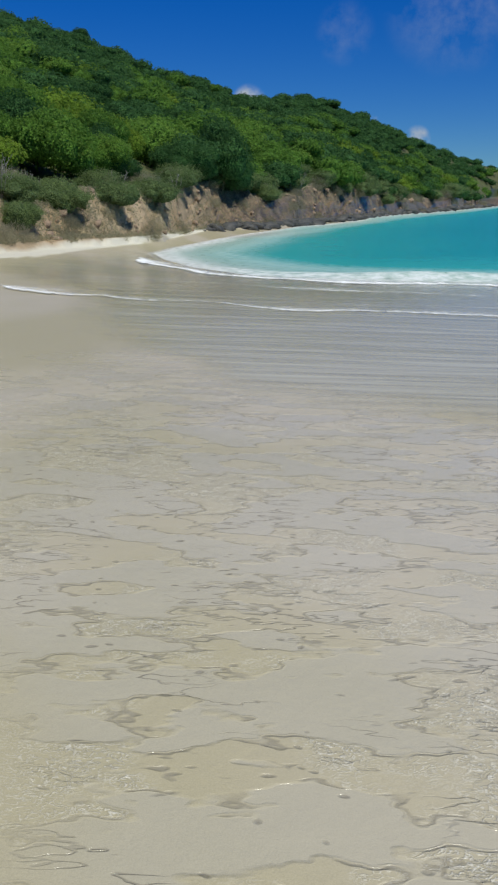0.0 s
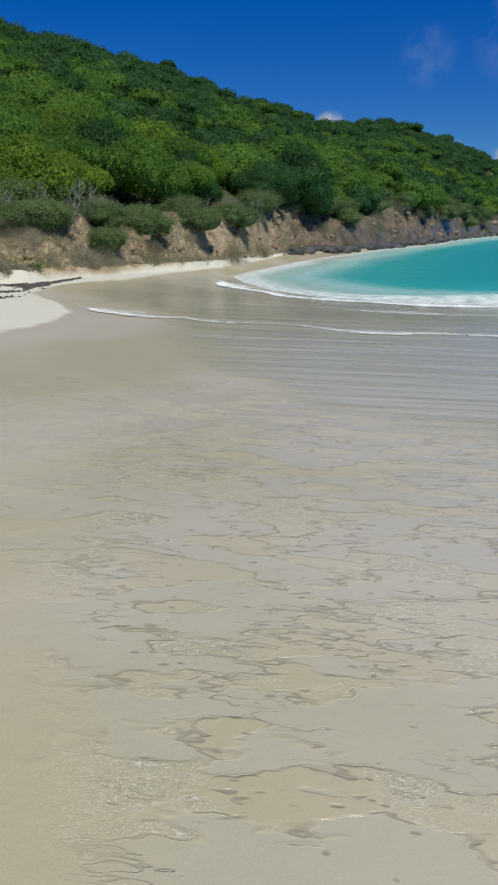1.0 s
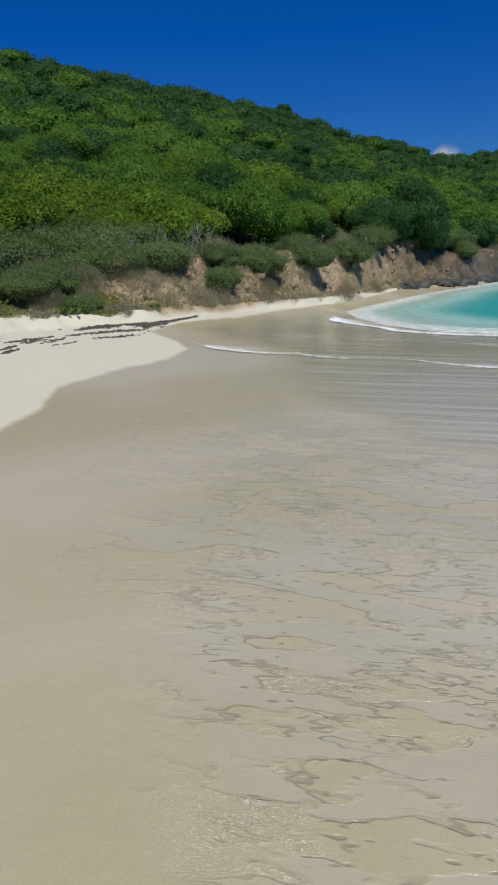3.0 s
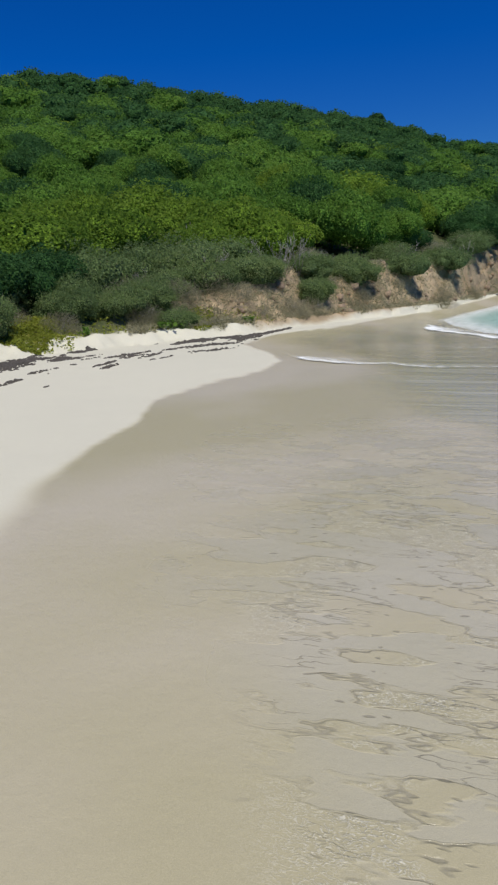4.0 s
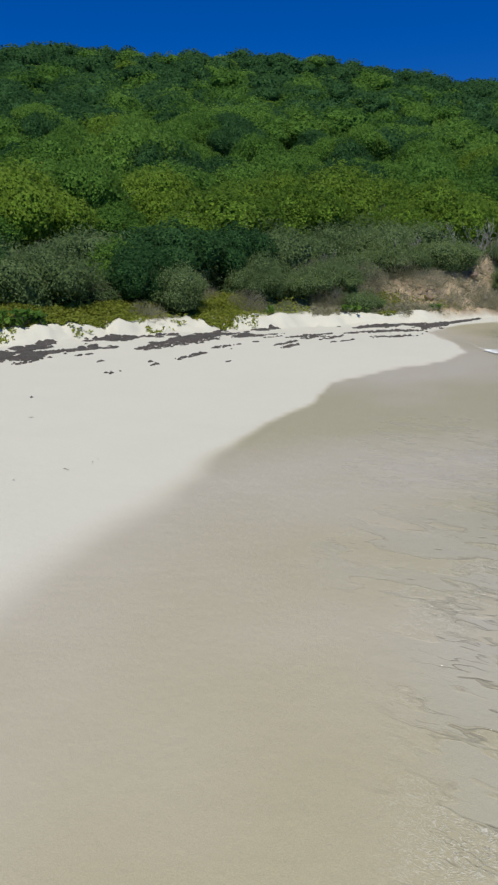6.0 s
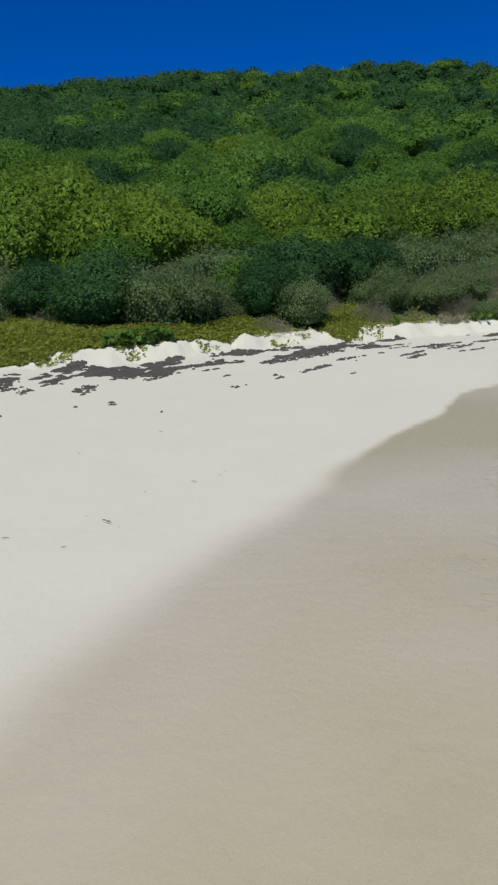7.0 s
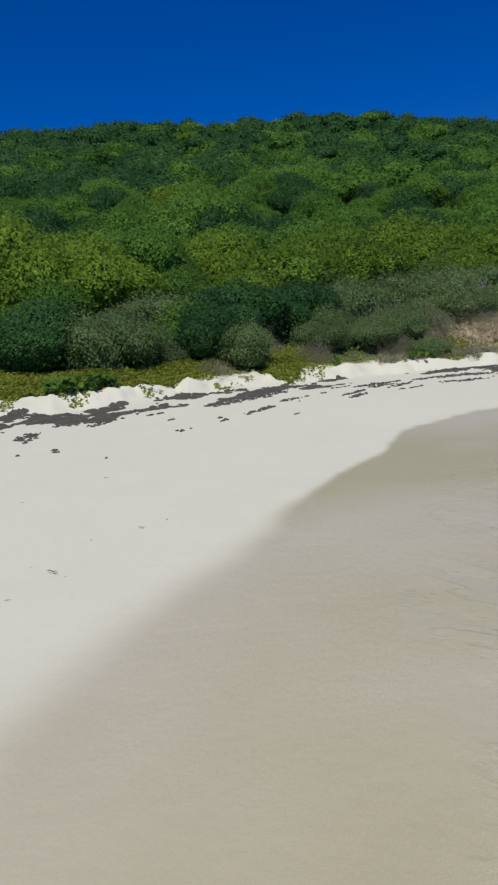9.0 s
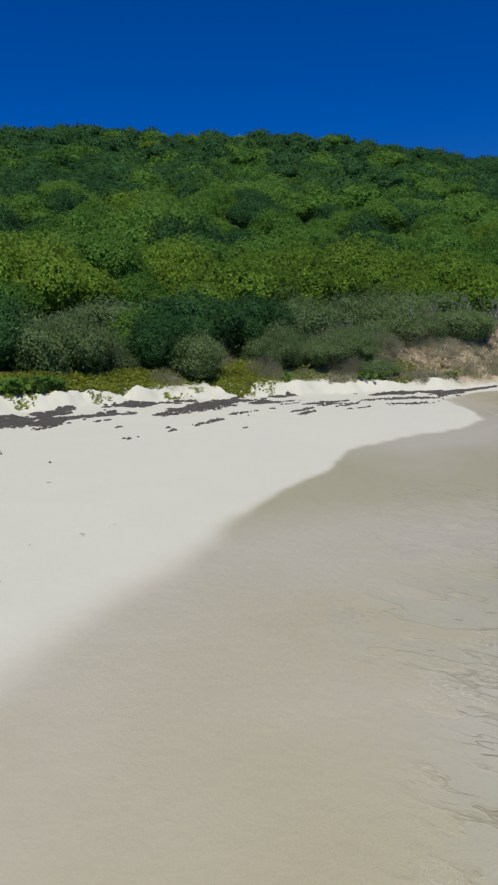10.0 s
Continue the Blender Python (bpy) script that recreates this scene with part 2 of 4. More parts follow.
def plain_material(name, a, b, scale, rough=0.85, bump=0.4, dist=0.02, stretch=None):
    m, add, links = material(name)
    n = tex(add, scale, 6.0, 0.65, stretch=stretch)
    wide = tex(add, scale * 0.15, 3.0, 0.5)
    c = mix(add, ramp(add, n, 0.32, 0.68), a, b)
    c = mix(add, ramp(add, wide, 0.4, 0.7, 0.0, 0.4), c, tuple(0.5 * v for v in a[:3]) + (1,))
    bp = add("ShaderNodeBump", {"Height": n, "Strength": bump, "Distance": dist})
    finish(add, Base_Color=c, Roughness=rough, Normal=bp.outputs[0])
    return m


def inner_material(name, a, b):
    """Deeper foliage of a crown: small leaf cells, the shade in their gaps painted dark."""
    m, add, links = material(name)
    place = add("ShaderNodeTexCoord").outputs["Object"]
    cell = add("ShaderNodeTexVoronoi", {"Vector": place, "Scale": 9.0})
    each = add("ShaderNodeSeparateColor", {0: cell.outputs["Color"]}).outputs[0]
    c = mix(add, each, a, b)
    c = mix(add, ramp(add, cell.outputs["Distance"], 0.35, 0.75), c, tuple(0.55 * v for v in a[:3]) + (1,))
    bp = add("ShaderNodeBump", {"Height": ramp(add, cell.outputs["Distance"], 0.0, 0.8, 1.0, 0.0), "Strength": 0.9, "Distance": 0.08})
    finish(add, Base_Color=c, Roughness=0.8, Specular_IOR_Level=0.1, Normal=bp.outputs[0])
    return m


MAT = {
    "ground": sand_material(),
    "sea": sea_material(),
    "film": film_material(),
    "foam": foam_material(),
    "bright": leaf_material("bright_leaves", (0.124, 0.226, 0.030, 1), (0.190, 0.308, 0.043, 1), (0.250, 0.280, 0.050, 1), 0.7),
    "green": leaf_material("green_leaves", (0.096, 0.212, 0.035, 1), (0.150, 0.290, 0.053, 1), (0.190, 0.260, 0.055, 1), 0.7),
    # dark green kind, with extra blue standing in for haze up the hill
    "dark": leaf_material("dark_leaves", (0.040, 0.112, 0.034, 1), (0.064, 0.155, 0.050, 1), (0.095, 0.165, 0.055, 1), 0.7),
    "grey": leaf_material("olive_leaves", (0.132, 0.212, 0.076, 1), (0.212, 0.296, 0.118, 1), (0.290, 0.280, 0.150, 1), 0.7),
    "twiggy": leaf_material("dry_leaves", (0.27, 0.262, 0.165, 1), (0.39, 0.378, 0.25, 1), (0.40, 0.33, 0.20, 1), 0.8),
    "vine": leaf_material("vine_leaves", (0.178, 0.234, 0.036, 1), (0.273, 0.323, 0.058, 1), (0.368, 0.320, 0.085, 1)),
    "bark": plain_material("bark", (0.10, 0.085, 0.065, 1), (0.22, 0.19, 0.15, 1), 14.0, stretch=(1, 1, 0.2)),
    "dead": plain_material("dead_wood", (0.24, 0.225, 0.195, 1), (0.40, 0.38, 0.335, 1), 20.0, stretch=(1, 1, 0.2)),
    "cactus": plain_material("cactus_skin", (0.13, 0.16, 0.10, 1), (0.24, 0.26, 0.18, 1), 12.0),
    # leaf tones made darker: shade inside the crowns put into the colour
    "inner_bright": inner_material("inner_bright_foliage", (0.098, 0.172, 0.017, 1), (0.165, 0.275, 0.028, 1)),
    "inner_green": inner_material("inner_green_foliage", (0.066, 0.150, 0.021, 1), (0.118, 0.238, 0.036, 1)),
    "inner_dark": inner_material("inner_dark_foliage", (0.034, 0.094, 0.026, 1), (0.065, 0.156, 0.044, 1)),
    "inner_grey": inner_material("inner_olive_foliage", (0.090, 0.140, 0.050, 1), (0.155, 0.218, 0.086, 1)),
    "rock": plain_material("shore_rock", (0.032, 0.035, 0.034, 1), (0.115, 0.112, 0.098, 1), 2.5, 0.7, 0.8, 0.08),
    "stone": plain_material("bank_stone", (0.20, 0.14, 0.09, 1), (0.42, 0.31, 0.21, 1), 3.0, 0.9, 0.8, 0.06),
    "wrack": plain_material("dry_seaweed", (0.050, 0.043, 0.036, 1), (0.115, 0.100, 0.083, 1), 25.0, 0.9, 0.9, 0.03),
}


# ---- the lie of the land ----
def polyline(bearings_and_ranges):
    return np.array([(-math.sin(radians(b)) * r, math.cos(radians(b)) * r) for b, r in bearings_and_ranges])


# upper edge of the wet sand, from behind the camera to the end of the beach
WET_EDGE = np.vstack([[(-9.0, -120.0), (-4.0, -30.0), (-2.7, -6.0)], polyline([
    (78, 2.4), (67, 2.75), (60, 3.2), (55.6, 3.58), (51, 3.98), (46.5, 4.5), (42, 5.2), (37.5, 6.2), (33.1, 7.75), (30.2, 9.0), (28.9, 9.7), (28.4, 10.5),
    (26.6, 11.2), (21.2, 12.7), (19.0, 14.4), (19.6, 15.9), (21.6, 19.2), (19.6, 21.6), (15.4, 23.2), (12.2, 27.0), (9.8, 30.6), (7.2, 35.5), (4.2, 43.0)]),
    [(-2.7, 47.0), (-2.2, 54.0), (0.2, 59.5), (4.9, 73.0), (12.0, 92.0), (19.5, 114.0), (39.0, 160.0), (88.0, 294.0), (148.0, 415.0)]])
# where the still sea meets the sand, then the rocks of the headland
WATER_EDGE = np.array([(24, -120), (17, -30), (14.5, -8), (12.5, 8), (9.2, 17.6), (6.4, 19.9), (4.6, 20.3), (2.4, 20.9), (-0.2, 22.2), (-2.0, 24.9), (-3.4, 28.4), (-4.2, 32), (-3.6, 36), (-2.0, 44),
                       (0.0, 52), (1.7, 57), (6.4, 71), (13.2, 90.5), (21.0, 112), (40.5, 158), (90, 290), (150, 410)], float)
# front of the last thin sheet of water on the sand
FILM_EDGE = np.array([(60, -20), (14, 3.0), (6, 4.6), (2.5, 5.4), (0.5, 6.0), (-1.2, 8.2), (-2.9, 11.5), (-3.4, 13.9), (-4.4, 15.3), (-5.7, 17.6),
                      (-6.5, 19.5), (-6.0, 22.6), (-5.5, 26.0), (-5.0, 31.0), (-4.1, 36.0), (-0.6, 46.0), (1.0, 55.0)], float)

BEARING = [-21, -17.2, -14.2, -10.4, -8, -4.5, -1, 2, 4, 6.5, 10, 13.5, 20, 23, 27, 34.5, 43.5, 51, 57.5, 63.5, 90, 120, 150, 165]
FOOT_R = [330, 305, 165, 115, 92, 72, 58.5, 54, 46, 37, 32, 28.5, 23.5, 22.6, 21.6, 19.5, 17.2, 16.0, 15.7, 16.0, 16.0, 18, 30, 60]
FOOT_Z = [0.1, 0.1, 0.1, 0.1, 0.1, 0.15, 0.2, 0.3, 0.4, 0.5, 0.65, 0.75, 0.86, 0.90, 0.92, 1.02, 1.11, 1.13, 1.12, 1.12, 1.2, 1.2, 1.2, 1.2]
BANK_H = [2.2, 2.4, 2.2, 2.0, 2.4, 3.2, 1.7, 2.3, 2.6, 1.8, 1.6, 1.4, 1.25, 1.0, 0.65, 0.25, 0.15, 0.15, 0.15, 0.15, 0.2, 0.2, 0.2, 0.2]
RIDGE_B = [-30, -21, -17, -15, -12.4, -10, -6.2, -3.5, 0, 1.6, 4, 6.5, 9, 11.3, 17, 24.7, 29, 34, 38, 46, 55, 62, 90, 120, 150, 175]
RIDGE_E = [0.4, 1.4, 2.4, 2.9, 3.7, 4.8, 6.3, 6.9, 6.8, 7.2, 8.2, 8.5, 9.5, 10.5, 11.7, 13.2, 14.1, 14.6, 14.6, 15.1, 14.5, 14.0, 12, 9, 5, 2]
RIDGE_R = [420, 370, 345, 325, 290, 265, 235, 225, 215, 208, 202, 196, 190, 184, 170, 156, 150, 146, 142, 138, 136, 136, 136, 140, 145, 160]
TREE_TOP = 2.7


def smooth(x, lo, hi):
    t = np.clip((np.asarray(x, float) - lo) / (hi - lo), 0, 1)
    return t * t * (3 - 2 * t)


def lattice(ix, iy, seed):
    n = (ix.astype(np.int64) * 374761393 + iy.astype(np.int64) * 668265263 + seed * 974711) & 0x7FFFFFFF
    n = ((n ^ (n >> 13)) * 1274126177) & 0x7FFFFFFF
    return ((n ^ (n >> 16)) & 0xFFFF) / 65535.0


def value_noise(x, y, seed=0):
    ix, iy = np.floor(x), np.floor(y)
    fx, fy = x - ix, y - iy
    fx, fy = fx * fx * (3 - 2 * fx), fy * fy * (3 - 2 * fy)
    c = [[lattice(ix + i, iy + j, seed) for j in (0, 1)] for i in (0, 1)]
    return (c[0][0] * (1 - fx) + c[1][0] * fx) * (1 - fy) + (c[0][1] * (1 - fx) + c[1][1] * fx) * fy - 0.5


def fractal(x, y, octaves=4, seed=0, gain=0.5):
    total, amp = 0.0, 1.0
    for k in range(octaves):
        total = total + amp * value_noise(x * 2 ** k + 17.3 * k, y * 2 ** k - 9.1 * k, seed + k)
        amp *= gain
    return total


def side_distance(px, py, line):
    """Distance from a polyline; positive on its left side when walked along."""
    best, sign = np.full(np.shape(px), 1e9), np.ones(np.shape(px))
    for (x0, y0), (x1, y1) in zip(line[:-1], line[1:]):
        dx, dy = x1 - x0, y1 - y0
        t = np.clip(((px - x0) * dx + (py - y0) * dy) / (dx * dx + dy * dy), 0, 1)
        d = np.hypot(px - x0 - t * dx, py - y0 - t * dy)
        side = np.where(dx * (py - y0) - dy * (px - x0) >= 0, 1.0, -1.0)
        near = d < best - 1e-9
        best, sign = np.where(near, d, best), np.where(near, side, sign)
    return best * sign


def land(x, y):
    """Height of the ground, and how much of it is bank, wood floor and dry-side distance."""
    x, y = np.asarray(x, float), np.asarray(y, float)
    r = np.hypot(x, y)
    b = np.degrees(np.arctan2(-x, y))
    d = side_distance(x, y, WET_EDGE)
    wob = 0.14 * fractal(x * 0.55, y * 0.55, 3, 5, 0.5)
    w = side_distance(x, y, WATER_EDGE)
    brim = np.interp(y, [22, 34], [0.55, 0.28])
    face = brim * np.clip(w, 0, None) / (np.clip(w, 0, None) + np.clip(-d, 0, None) + 1e-6)
    beach = np.where(d > 0, brim + 0.041 * d, np.where(w > 0, face, 0.045 * w))
    beach = np.maximum(np.minimum(beach, 1.07), -1.6)
    beach = beach + 0.25 * wob * smooth(d, 3, 9) + 0.05 * fractal(x * 1.7, y * 1.7, 3, 15) * smooth(d, 8, 11)
    seaward = (b < -21) | (b > 168)
    foot_r = np.interp(b, BEARING, FOOT_R) * (1 + 0.035 * fractal(b * 0.7, b * 0 + 3.0, 3, 21) * (1 - 0.72 * smooth(b, 10, 20)))
    foot_z = np.interp(b, BEARING, FOOT_Z)
    bank_h = np.interp(b, BEARING, BANK_H) * (1 + 0.5 * fractal(b * 0.35, b * 0 + 8.0, 3, 31))
    ridge_r = np.interp(b, RIDGE_B, RIDGE_R)
    ridge_z = 2.45 + ridge_r * np.tan(np.radians(np.interp(b, RIDGE_B, RIDGE_E))) - TREE_TOP
    over = r - foot_r
    # scarp at the back of the beach, then the bank, then the slope
    lip = 1.6 * wob + 0.30 * fractal(x * 1.4, y * 1.4, 3, 23, 0.6)
    scarp = smooth(over, -1.15 + lip, -0.45 + lip)
    z = beach + (np.maximum(foot_z, beach) - beach) * scarp
    z = z + 0.10 * fractal(x * 1.7, y * 1.7, 4, 19, 0.65) * smooth(over, -1.5, -0.9) * (1 - smooth(over, 0.0, 0.6)) * smooth(b, 10, 20)
    z = z + 0.07 * fractal(x * 4.5, y * 4.5, 3, 29, 0.7) * smooth(over, -1.4, -1.0) * (1 - smooth(over, 0.0, 0.5)) * smooth(b, 10, 20)
    wide = np.maximum(bank_h * 2.1, 0.6)
    crag = 0.5 - np.abs(fractal(x * 0.55, y * 0.55, 5, 41, 0.6)) * 2
    rugged = (0.34 * crag + 0.55 * fractal(x * 1.9, y * 1.9, 4, 47, 0.7)) * np.minimum(bank_h, 3) / 3 * 0.5
    rise = smooth(over + 0.8 * rugged, 0.0, wide)
    z = z + bank_h * rise + rugged * smooth(over, -0.3, 0.6) * (1 - smooth(over, wide, wide + 3))
    u = np.clip((over - wide) / np.maximum(ridge_r - foot_r - wide, 1), 0, None)
    top = foot_z + bank_h
    slope = np.where(u < 1, (ridge_z - top) * np.power(np.clip(u, 0, 1), 1.14), (ridge_z - top) - 0.35 * (u - 1) * (ridge_r - foot_r))
    z = z + slope * (over > wide) + 1.6 * fractal(x * 0.06, y * 0.06, 3, 51) * smooth(over, 4, 20) * (1 - smooth(u, 0.75, 0.95))
    z = np.maximum(z, -1.6)
    fade = smooth(b, -30, -21)
    sea_side = np.where(seaward, 1.0, 0.0) * 1.0
    z = np.where(b < -21, beach * (1 - fade) + z * fade, z)
    z = np.where(b > 168, beach, z)
    reach = np.interp(b, [6, 11, 17, 25], [0.0, 0.9, 1.0, 0.0]) + wob
    soil = smooth(over + reach, -0.15, 0.35) * (1 - smooth(over, wide + 0.8, wide + 2.5)) * smooth(bank_h, 0.3, 0.9)
    litter = smooth(over + 2 * wob, -0.35, 0.25) * (1 - soil)
    patch = np.exp(-((b - 32.5 + 0.4 * wob) / 0.75) ** 4) * smooth(over, 1.6, 2.2) * (1 - smooth(over, 4.5, 6.0))
    soil, litter = np.maximum(soil, patch), litter * (1 - patch)
    soil, litter = np.where(sea_side > 0, 0, soil), np.where(sea_side > 0, 0, litter)
    return z, d, soil, litter, over


def ground_z(x, y):
    return float(land(np.array([x]), np.array([y]))[0][0])


def at_bearing(b, r):
    return -math.sin(radians(b)) * r, math.cos(radians(b)) * r


def foot_range(b):
    return float(np.interp(b, BEARING, FOOT_R))


# ---- building helpers ----
def mesh_object(name, verts, faces, mat, parent=None, attrs=None, smooth_shade=False):
    me = bpy.data.meshes.new(name)
    verts = np.asarray(verts, np.float32)
    if isinstance(faces, np.ndarray):
        n, k = faces.shape
        me.vertices.add(len(verts))
        me.vertices.foreach_set("co", verts.ravel())
        me.loops.add(n * k)
        me.loops.foreach_set("vertex_index", faces.astype(np.int32).ravel())
        me.polygons.add(n)
        me.polygons.foreach_set("loop_start", np.arange(0, n * k, k, dtype=np.int32))
        me.update(calc_edges=True)
    else:
        me.from_pydata(verts.tolist(), [], faces)
    for key, values in (attrs or {}).items():
        me.attributes.new(key, "FLOAT", "POINT").data.foreach_set("value", np.asarray(values, np.float32))
    if smooth_shade:
        me.polygons.foreach_set("use_smooth", np.ones(len(me.polygons), bool))
    me.materials.append(mat)
    ob = new(name, me)
    ob.parent = parent
    return ob


def grid_faces(rows, cols):
    i = np.arange(rows * cols).reshape(rows, cols)
    return np.stack([i[:-1, :-1], i[:-1, 1:], i[1:, 1:], i[1:, :-1]], -1).reshape(-1, 4)


# ---- ground: one sheet out to the horizon ----
def build_ground():
    fine = np.arange(-24, 76.01, 0.25)
    coarse = np.arange(78, 334, 3.0)
    bearings = np.concatenate([fine, coarse, [336.0]])
    foot = np.interp((bearings + 180) % 360 - 180, BEARING, FOOT_R, left=60.0, right=60.0)
    rows = []
    for b, f in zip(bearings, foot):
        f = max(f, 12.0)
        rows.append(np.concatenate([[0.002], np.geomspace(0.5, f - 2.5, 170), np.linspace(f - 2.35, f + 8, 85), np.geomspace(f + 8.6, 440, 75), [600, 900, 1500, 3000]]))
    r = np.array(rows)
    b = np.repeat(np.radians(bearings)[:, None], r.shape[1], 1)
    x, y = 0.3 - np.sin(b) * r, np.cos(b) * r - 0.4
    z, d, soil, litter, over = land(x, y)
    far = smooth(r, 430, 900)
    z = z * (1 - far) + -3.0 * far
    # shallow dents and ridges that the swash left
    near = (1 - smooth(r, 5.5, 10)) * smooth(-d, 0.3, 1.6)
    turned = (np.degrees(b) + 180) % 360 - 180 + 11 * fractal(x * 0.6, y * 0.6, 3, 83) + 4 * fractal(x * 3.0, y * 3.0, 2, 87)
    rill = near * (1 - smooth(turned, 17, 30)) * smooth(turned, -150, -110) * smooth(r, 0.5, 1.5)
    ripple = 0.42 * smooth(r, 5, 8) * (1 - smooth(r, 16, 24)) * smooth(-d, 1.5, 4.0) * (1 - smooth(turned, 11, 26)) * smooth(turned, -150, -110)
    z = z + rill * (0.012 * fractal(x * 0.9, y * 1.6, 3, 77))
    edge = 0.05 + 0.23 * (1 - smooth(y, 2.5, 6.5))
    wet = 1 - smooth(d + 0.16 * fractal(x * 0.8, y * 0.8, 3, 81), -edge * 1.2, edge * 1.0)
    ob = mesh_object("ground", np.stack([x, y, z], -1).reshape(-1, 3), grid_faces(*x.shape), MAT["ground"],
                     attrs={"wet": wet.ravel(), "rill": rill.ravel(), "ripple": ripple.ravel(), "soil": soil.ravel(), "litter": litter.ravel()}, smooth_shade=True)
    return tagged(ob, "pale sand beach, wet near the sea, with a brown earth bank and hill behind", "beach", kind="structure")


# ---- sea ----
def build_sea():
    bearings = np.concatenate([np.arange(-20, 22.01, 0.3), np.arange(24, 338, 3.0), [340.0]])
    ranges = np.concatenate([np.geomspace(6, 70, 160), np.geomspace(72, 500, 50), [800, 1500, 3000, 4500]])
    b, r = np.meshgrid(np.radians(bearings), ranges, indexing="ij")
    x, y = -np.sin(b) * r, np.cos(b) * r
    out = -side_distance(x, y, WATER_EDGE)
    z = 0.02 * fractal(x * 0.35, y * 0.9, 3, 91) * smooth(out, 0, 6)
    # a small breaking wave
    crest = out - 0.8 - 1.1 * fractal(x * 0.12, y * 0.12, 2, 95)
    z = z + 0.30 * np.exp(-(crest / 0.50) ** 2) * smooth(fractal(x * 0.08, y * 0.03, 2, 99), -0.3, 0.1)
    depth = np.clip(out / 34.0, 0, 1) ** 0.72 + 0.10 * fractal(x * 0.05, y * 0.10, 3, 101)
    depth = np.where(r > 300, np.maximum(depth, 0.9), depth)
    foam = 0.7 * np.exp(-((crest + 0.5) / 0.8) ** 2) + 0.25 * np.exp(-((crest - 2.0) / 1.0) ** 2)
    return tagged(mesh_object("sea", np.stack([x, y, z], -1).reshape(-1, 3), grid_faces(*x.shape), MAT["sea"],
                              attrs={"depth": np.clip(depth, 0, 1).ravel(), "foam": foam.ravel()}, smooth_shade=True),
                  "clear turquoise sea, pale over the sand and darker farther out", "sea", kind="structure")


def build_film():
    bearings = np.concatenate([np.arange(-130, -24, 2.0), np.arange(-24, 22.01, 0.3)])
    ranges = np.geomspace(1.2, 45, 200)
    b, r = np.meshgrid(np.radians(bearings), ranges, indexing="ij")
    x, y = -np.sin(b) * r, np.cos(b) * r
    z = land(x, y)[0]
    f = side_distance(x, y, FILM_EDGE) + 0.5 * fractal(x * 0.9, y * 0.9, 3, 111)
    faces = grid_faces(*x.shape)
    keep = (f.ravel()[faces] < 0.25).any(1) & (z.ravel()[faces] > -0.05).all(1)
    lift = 0.012 * smooth(-f, 0, 0.4)
    ob = mesh_object("swash_water", np.stack([x, y, z + 0.004 + lift], -1).reshape(-1, 3), faces[keep], MAT["film"],
                     attrs={"cover": smooth(-f, -0.2, 0.5 + 0.06 * r).ravel()}, smooth_shade=True)
    return tagged(ob, "thin sheet of clear water running back over the wet sand", "water", kind="structure")


build_ground()
build_sea()
build_film()


# ---- trees and shrubs ----
def icosphere(level):
    bm = bmesh.new()
    bmesh.ops.create_icosphere(bm, subdivisions=level, radius=1.0)
    v = np.array([p.co[:] for p in bm.verts])
    f = np.array([[p.index for p in q.verts] for q in bm.faces])
    bm.free()
    return v, f


BALL = {k: icosphere(k) for k in (1, 2)}


def unit(v):
    return v / np.maximum(np.linalg.norm(v, axis=-1, keepdims=True), 1e-9)


def leaf_quads(rng, points, normals, size, aspect=0.55, spread=0.8):
    """Diamond leaves at the points, turned about their normals at random."""
    n = len(points)
    nor = unit(normals + spread * rng.normal(size=(n, 3)))
    side = unit(np.cross(nor, rng.normal(size=(n, 3))))
    along = np.cross(nor, side)
    s = (size * rng.uniform(0.65, 1.35, n))[:, None]
    v = np.stack([points - along * s * 0.5, points + side * s * aspect * 0.5 + nor * s * 0.10,
                  points + along * s * 0.5, points - side * s * aspect * 0.5 + nor * s * 0.10], 1).reshape(-1, 3)
    return v, np.arange(4 * n).reshape(n, 4)


def leaf_tips(rng, points, normals, size, spread=0.8):
    """Small pointed leaves for crowns, one face each."""
    n = len(points)
    nor = unit(normals + spread * rng.normal(size=(n, 3)))
    side = unit(np.cross(nor, rng.normal(size=(n, 3))))
    along = np.cross(nor, side)
    s = (size * rng.uniform(0.6, 1.4, n))[:, None]
    v = np.stack([points + along * s * 0.6, points - along * s * 0.4 + side * s * 0.42, points - along * s * 0.4 - side * s * 0.42], 1).reshape(-1, 3)
    return v, np.arange(3 * n).reshape(n, 3)


